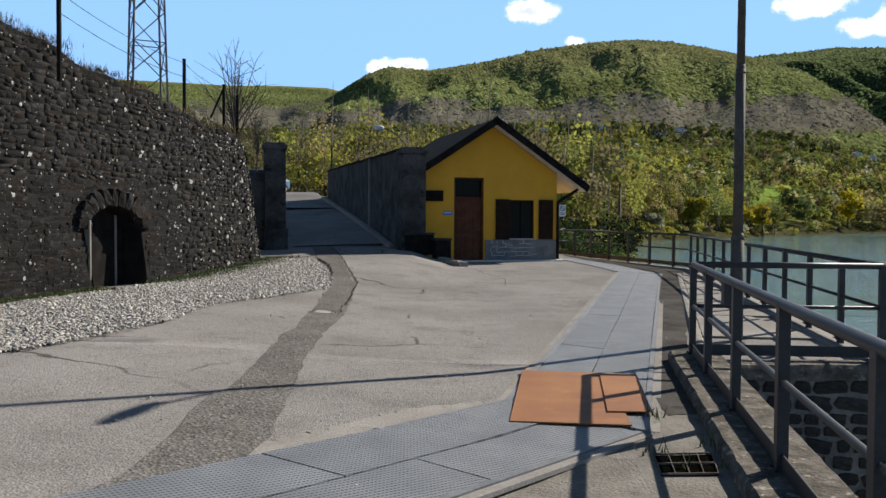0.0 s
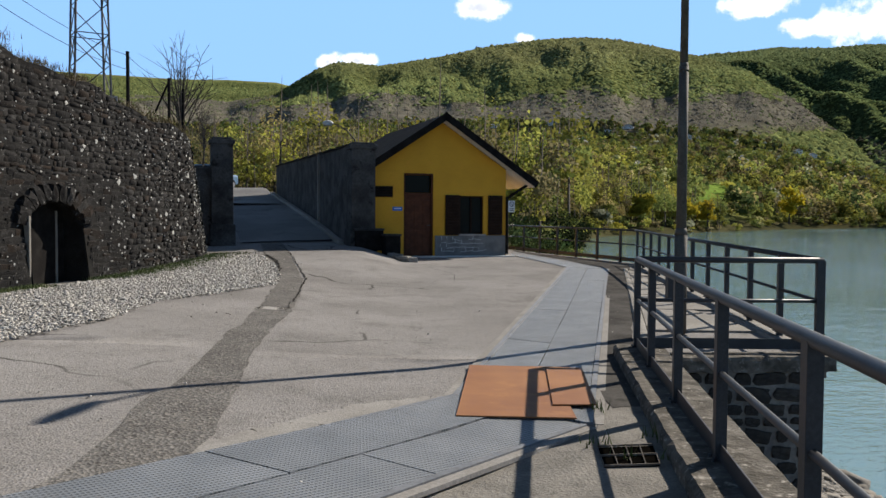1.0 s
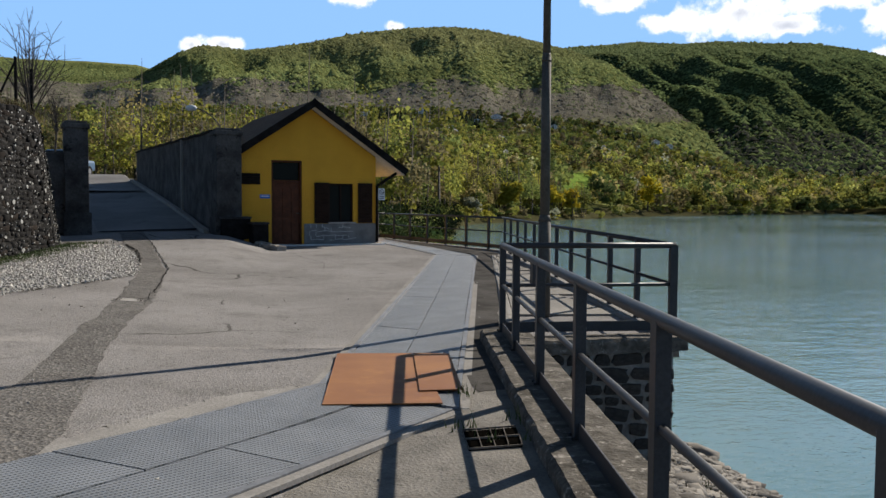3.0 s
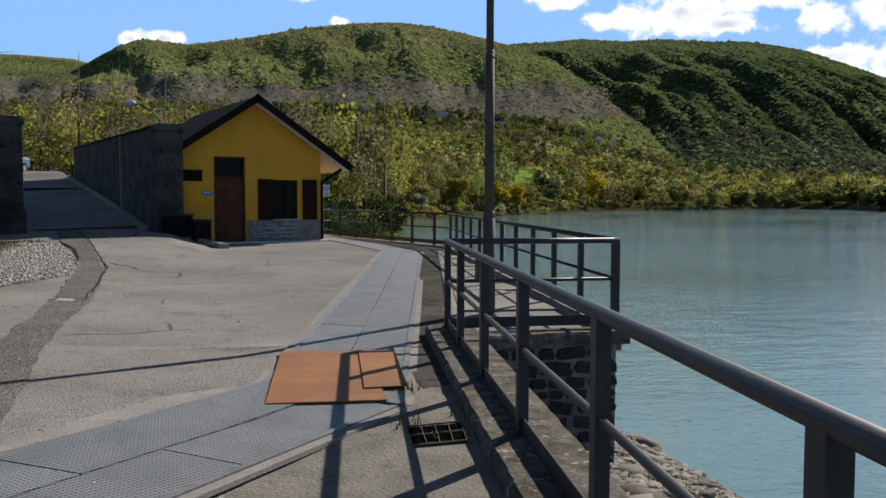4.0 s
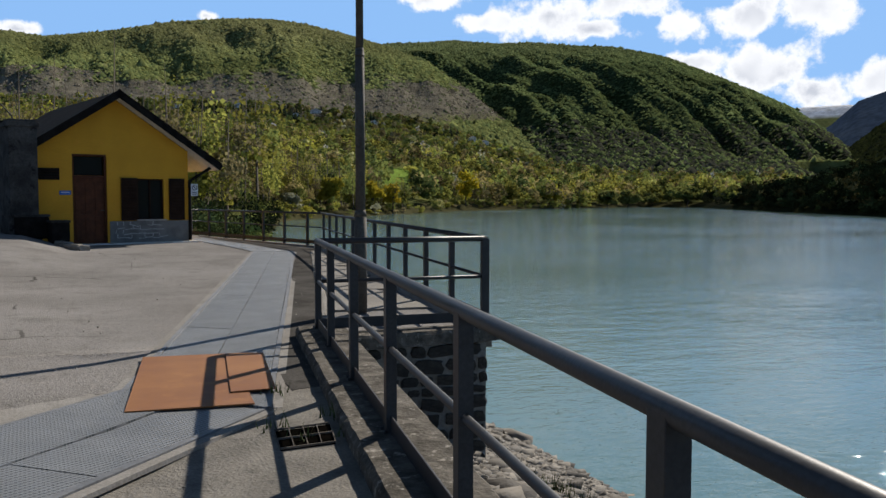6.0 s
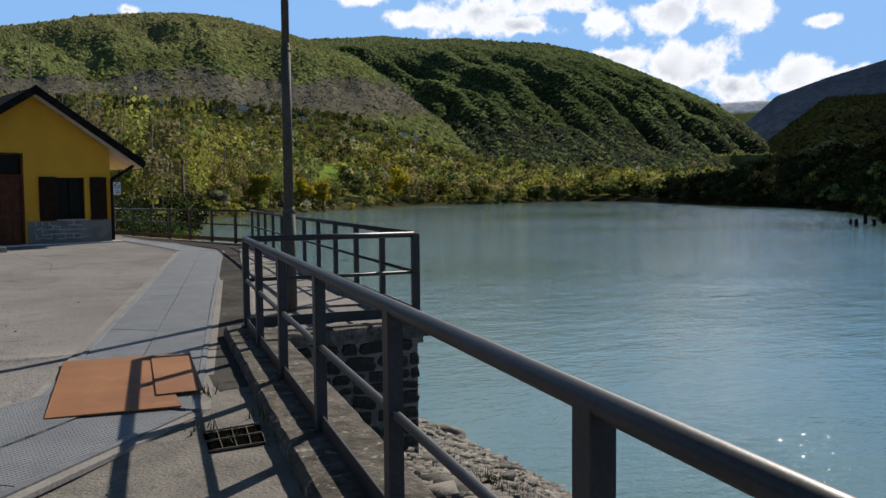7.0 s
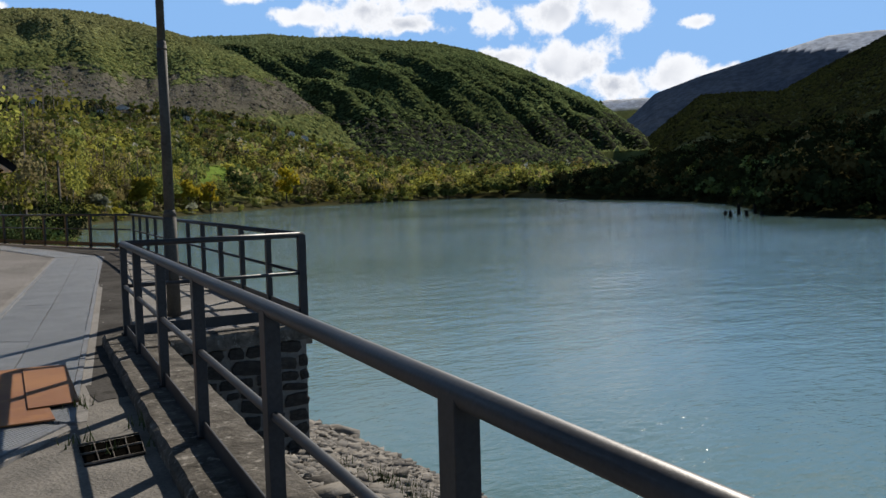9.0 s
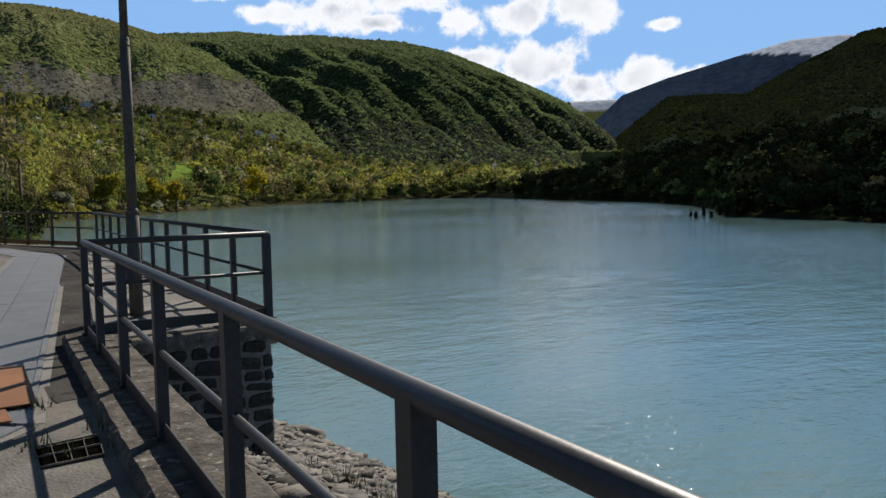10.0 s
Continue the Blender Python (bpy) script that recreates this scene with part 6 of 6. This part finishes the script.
# dark greens plus a near-black tone that stands for the bank's shade
wood("bank_thicket", "dark green bushes crowding the bank beyond the far railing, shade in their tints", 1000, -1, 17, 44, 150, 3.2, 0.95, 420, 0.02, (0.3, 0.1, 3, 0.3, 0.3, 0, 0.1, 6, 0, 4), 133,
     lambda rng, az, r, z, layer: (r * np.cos(np.radians(az)) > 43.5) & (r * np.sin(np.radians(az)) > 0.8) & (r < SHORE(az) + 14), 5, 0.1, M_SHADELEAF)
# near-black tints here and in the thicket below imitate backlit shade
wood("shaded_woods", "backlit woods on the near hill, shade put into their tints", 3000, 39, 70, 95, 560, 6.0, 1.1, 140, 0.055, (0, 0, 0.1, 0.1, 0.1, 0, 0, 0.6, 0, 6, 2.0), 140, mat=M_SHADELEAF)
wood("shore_thicket", "overhanging trees along the shore, tints darkened to stand for shade", 9000, 42, 70, 88, 420, 4.6, 0.9, 110, 0.07, (0, 0, 0.1, 0, 0, 0, 0, 1, 0, 8, 1), 145,
     lambda rng, az, r, z, layer: (r < SHORE(az) + 26) & (rng.random(len(r)) < 0.8), 5, 0.2, M_SHADELEAF)


def lumps(name, x, y, z, size, flat, colours, label, rng):
    """Far tree crowns as low four-sided mounds, too many and too far to count."""
    n = len(x)
    ring = [(math.cos(b), math.sin(b)) for b in (0.2, 1.77, 3.34, 4.91)]
    lump = np.array([(p, q, 0.0) for p, q in ring] + [(0, 0, 1.0)], float)
    tri = np.array([(k, (k + 1) % 4, 4) for k in range(4)])
    m = len(lump)
    v = lump[None] * size[:, None, None] * rng.uniform(0.7, 1.3, (n, m, 1)) * np.stack([np.ones(n), np.ones(n), flat], 1)[:, None]
    a = rng.uniform(0, 6.28, n)[:, None]
    v = np.stack([v[..., 0] * np.cos(a) - v[..., 1] * np.sin(a), v[..., 0] * np.sin(a) + v[..., 1] * np.cos(a), v[..., 2]], -1)
    v = v + np.stack([x, y, z], 1)[:, None]
    ob = sheet(name, v.reshape(-1, 3), (tri[None] + (np.arange(n) * m)[:, None, None]).reshape(-1, 3), M_FARLEAF, None, label, True)
    tints(ob, np.repeat(colours, m, 0))
    return tagged(ob, category="woods", kind="stuff")


def far_woods():
    rng = np.random.default_rng(150)
    az, r = sow(rng, 230000, -20, 67, 1230, 3500)
    z, layer = terrain_z(r, az)
    el = np.degrees(np.arctan2(z - 1.6, r))
    x, y = r * np.sin(np.radians(az)), r * np.cos(np.radians(az))
    n1 = fbm(x, y, 1 / 160, 40, 4)
    belt = (layer == 2) & (el + 0.8 * n1 > 4.9) & (el + 1.2 * n1 < 7.3)
    foot = (layer == 3) & (el + 1.2 * n1 < 4.4)
    ok = np.isin(layer, (1, 2, 3, 4, 5)) & (rng.random(len(r)) < np.where(belt, 0.7, 0.95))
    az, r, z, x, y, belt, foot, n1, el, lay = (q[ok] for q in (az, r, z, x, y, belt, foot, n1, el, layer))
    n = len(r)
    big = fbm(x, y, 1 / 260, 60, 3)[:, None]
    green = np.where(rng.random((n, 1)) < 0.55, (0.218, 0.246, 0.088), (0.148, 0.184, 0.070)) * (1 + 0.45 * big)
    high = smooth01(8.2, 10.6, el)[:, None]
    green = green * (1 - 0.45 * high) + np.array([0.30, 0.275, 0.135]) * 0.45 * high
    grey = np.where(rng.random((n, 1)) < 0.22, (0.13, 0.16, 0.07), (0.175, 0.160, 0.128)) * (1 + 0.3 * big)
    # foot of the second hill: brown-grey trees with its shade in the colour
    c = np.where(belt[:, None], grey, np.where(foot[:, None] & (rng.random((n, 1)) < 0.6), (0.085, 0.08, 0.058), green))
    # layer 5 woods cut to a tenth: the hill's backlit shade as colour
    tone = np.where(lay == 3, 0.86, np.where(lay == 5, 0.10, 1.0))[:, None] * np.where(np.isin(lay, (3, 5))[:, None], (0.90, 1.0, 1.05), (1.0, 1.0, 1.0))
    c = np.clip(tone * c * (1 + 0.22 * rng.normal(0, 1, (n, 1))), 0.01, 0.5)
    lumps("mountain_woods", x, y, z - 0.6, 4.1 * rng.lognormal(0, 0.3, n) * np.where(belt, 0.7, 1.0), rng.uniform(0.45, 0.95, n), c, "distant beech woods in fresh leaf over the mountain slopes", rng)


far_woods()


def village_woods():
    """Woods of the upper lower slope, below the leafless belt."""
    rng = np.random.default_rng(152)
    az, r = sow(rng, 11500, -18, 44, 800, 1270)
    z, layer = terrain_z(r, az)
    ok = ~near_house(az, r) & (z > WATER_Z)
    az, r, z = az[ok], r[ok], z[ok]
    x, y = r * np.sin(np.radians(az)), r * np.cos(np.radians(az))
    c = tree_tints(rng, x, y, (5, 2, 7, 2, 2, 0.2, 0.5, 2.0, 2))
    n = len(r)
    w = 8.5 * rng.lognormal(0, 0.3, n).clip(0.55, 1.7)
    ob = crowns("slope_woods", np.stack([x, y, z - 0.5], 1), w, w * rng.uniform(0.9, 1.5, n), c, 24, 0.15, "mixed spring woods below the hamlet", 153, 4, M_FARLEAF)
    tagged(ob, category="woods", kind="stuff")


village_woods()


def conifers():
    """Clumps of dark firs beside the hamlet."""
    rng = np.random.default_rng(158)
    spots = []
    for az0, half, n in ((7.6, 0.55, 26), (9.9, 0.8, 22), (13.4, 0.9, 34), (18.5, 0.6, 24), (23.9, 0.5, 10), (4.2, 0.4, 8)):
        spots += [(az0 + rng.normal(0, half * 0.6), rng.uniform(1175, 1225)) for _ in range(n)]
    az, r = np.array(spots).T
    z = terrain_z(r, az)[0]
    x, y = r * np.sin(np.radians(az)), r * np.cos(np.radians(az))
    n = len(r)
    lumps("firs", x, y, z, rng.uniform(2.6, 4.2, n), rng.uniform(3.0, 4.6, n), np.clip(np.array([0.032, 0.044, 0.026]) * (1 + 0.3 * rng.normal(0, 1, (n, 1))), 0.01, 0.1), "dark fir trees beside the hamlet", rng)


conifers()


def tree(label, az, r, wide, tall, colour, seed, leaves=520, bare=False, lean=0.0):
    """A single tree: tapered trunk with limbs, and a crown of leaf clumps."""
    z = float(terrain_z(r, az)[0])
    p = Vector((r * math.sin(radians(az)), r * math.cos(radians(az)), z - 0.2))
    ob = thing("tree", Matrix.Translation(p), label, "tree", "lakeside trees" if not bare else "")
    rng = random.Random(seed)
    bm = bmesh.new()
    rod(bm, (0, 0, 0), (lean, 0, tall * 0.45), tall * 0.022, tall * 0.014, 8)
    for k in range(9 if not bare else 16):
        a, h = rng.uniform(0, 6.28), rng.uniform(0.2, 0.45) * tall
        e = Vector((math.cos(a) * wide * 0.35, math.sin(a) * wide * 0.35, rng.uniform(0.55, 0.95) * tall))
        s = Vector((lean * h / tall, 0, h))
        m = s.lerp(e, 0.5) + Vector((0, 0, 0.06 * tall))
        rod(bm, s, m, tall * 0.010, tall * 0.006, 6)
        rod(bm, m, e, tall * 0.006, tall * 0.002, 5)
        if bare:
            for j in range(7):
                q = m.lerp(e, rng.random())
                rod(bm, q, q + Vector((rng.gauss(0, 0.12), rng.gauss(0, 0.12), rng.uniform(0.05, 0.25))) * tall * 0.6, tall * 0.003, tall * 0.001, 4)
    part("trunk", bm, M_BARK, ob)
    if not bare:
        c = crowns("crown", np.array([(0, 0, tall * 0.12)]), np.array([wide]), np.array([tall * 0.9]), np.array([colour], float), leaves, 0.05, "", seed, 9)
        c.parent = ob
    return ob


tree("round pale green willow on the far shore", 39.2, 448, 19, 13, (0.19, 0.21, 0.06), 1, 1800)
tree("pale green willow beside the water", 34.2, 424, 13, 11, (0.19, 0.20, 0.065), 2, 1500)
tree("pale green willow beside the water", 35.5, 435, 14, 12, (0.18, 0.19, 0.06), 3, 1500)
tree("pale green willow beside the water", 37.0, 461, 14, 11, (0.17, 0.185, 0.055), 12, 1500)
tree("bright yellow poplar on the shore", 25.0, 321, 10, 14, (0.42, 0.34, 0.025), 4, 700)
tree("bright yellow poplar on the shore", 18.9, 235, 8, 11, (0.38, 0.31, 0.03), 5, 800)
tree("bright yellow poplar on the shore", 20.2, 244, 7, 10, (0.40, 0.31, 0.03), 6, 800)
tree("white flowering tree among green woods", 13.6, 188, 6.5, 6, (0.21, 0.22, 0.16), 7, 700)
tree("white flowering tree among green woods", 10.8, 138, 4.0, 4.6, (0.18, 0.19, 0.14), 8, 600)
tree("yellow-green tree behind the railing", 12.2, 170, 8, 9, (0.26, 0.26, 0.035), 9, 900)
tree("yellow-green tree behind the railing", 16.2, 214, 9, 11, (0.28, 0.25, 0.035), 10, 800)
tree("fresh green tree behind the railing", 8.9, 115, 7, 7, (0.19, 0.23, 0.035), 11, 1000)


def lone_bare_tree(x, y, z, tall, label, seed):
    ob = thing("bare_tree", Matrix.Translation((x, y, z)), label, "tree")
    rng = random.Random(seed)
    bm = bmesh.new()
    rod(bm, (0, 0, 0), (0.1, 0, tall * 0.5), tall * 0.016, tall * 0.010, 7)
    for k in range(22):
        a, h = rng.uniform(0, 6.28), rng.uniform(0.25, 0.5) * tall
        s = Vector((0.05, 0, h))
        e = Vector((math.cos(a) * tall * 0.3 * rng.random(), math.sin(a) * tall * 0.3 * rng.random(), rng.uniform(0.6, 1.0) * tall))
        rod(bm, s, e, tall * 0.006, tall * 0.002, 5)
        for j in range(8):
            q = s.lerp(e, rng.uniform(0.3, 1))
            rod(bm, q, q + Vector((rng.gauss(0, 0.09), rng.gauss(0, 0.09), rng.uniform(0.03, 0.16))) * tall, tall * 0.0022, tall * 0.001, 4)
    part("trunk", bm, M_BARK, ob)


lone_bare_tree(-8.9, 37.0, 3.2, 5.4, "slender leafless tree beyond the stone wall", 61)
lone_bare_tree(-7.1, 33.0, 3.2, 2.4, "leafless shrub beside the gate wall", 62)
lone_bare_tree(-11.6, 19.5, 5.0, 2.9, "leafless shrub on top of the stone wall", 63)
lone_bare_tree(-12.6, 21.0, 5.0, 3.0, "leafless shrub on top of the stone wall", 64)


# ---- houses on the slope ----
def far_house(az, r, w, d, h, wall):
    z = float(terrain_z(r, az)[0])
    p = Vector((r * math.sin(radians(az)), r * math.cos(radians(az)), z - 0.5))
    ob = thing("far_house", Matrix.Translation(p) @ Matrix.Rotation(radians(-az + 20 * math.sin(az * 7)), 4, "Z"), "small pale house with a pitched roof among the trees", "house", "houses on the slope")
    part("wall", boxed((w, d, h), (0, 0, h / 2)), wall, ob)
    bm = bmesh.new()
    for y in (-d / 2 - 0.5, d / 2 + 0.5):
        for x, zz in ((-w / 2 - 0.5, h - 0.2), (w / 2 + 0.5, h - 0.2), (0, h + w * 0.22)):
            bm.verts.new((x, y, zz))
    bm.verts.ensure_lookup_table()
    v = bm.verts
    for q in ((0, 1, 2), (3, 5, 4), (0, 2, 5, 3), (1, 4, 5, 2), (0, 3, 4, 1)):
        bm.faces.new([v[i] for i in q])
    bmesh.ops.recalc_face_normals(bm, faces=bm.faces)
    part("roof", bm, M_FARROOF, ob)
    for k in (-0.25, 0.25):
        part("window", boxed((1.2, 0.2, 1.4), (w * k, -d / 2 - 0.05, h * 0.55)), M_GLASS, ob)


# roofs made pale: their glint in the sun is put into the base colour
M_FARROOF = material("glint_pale_roof", two_tone((0.46, 0.43, 0.41), (0.62, 0.60, 0.58), 0.4, 3.0, 0.02), 0.6)
for az, r, w, d, h in HOUSES:
    far_house(az, r, w, d, h, M_WHITE)
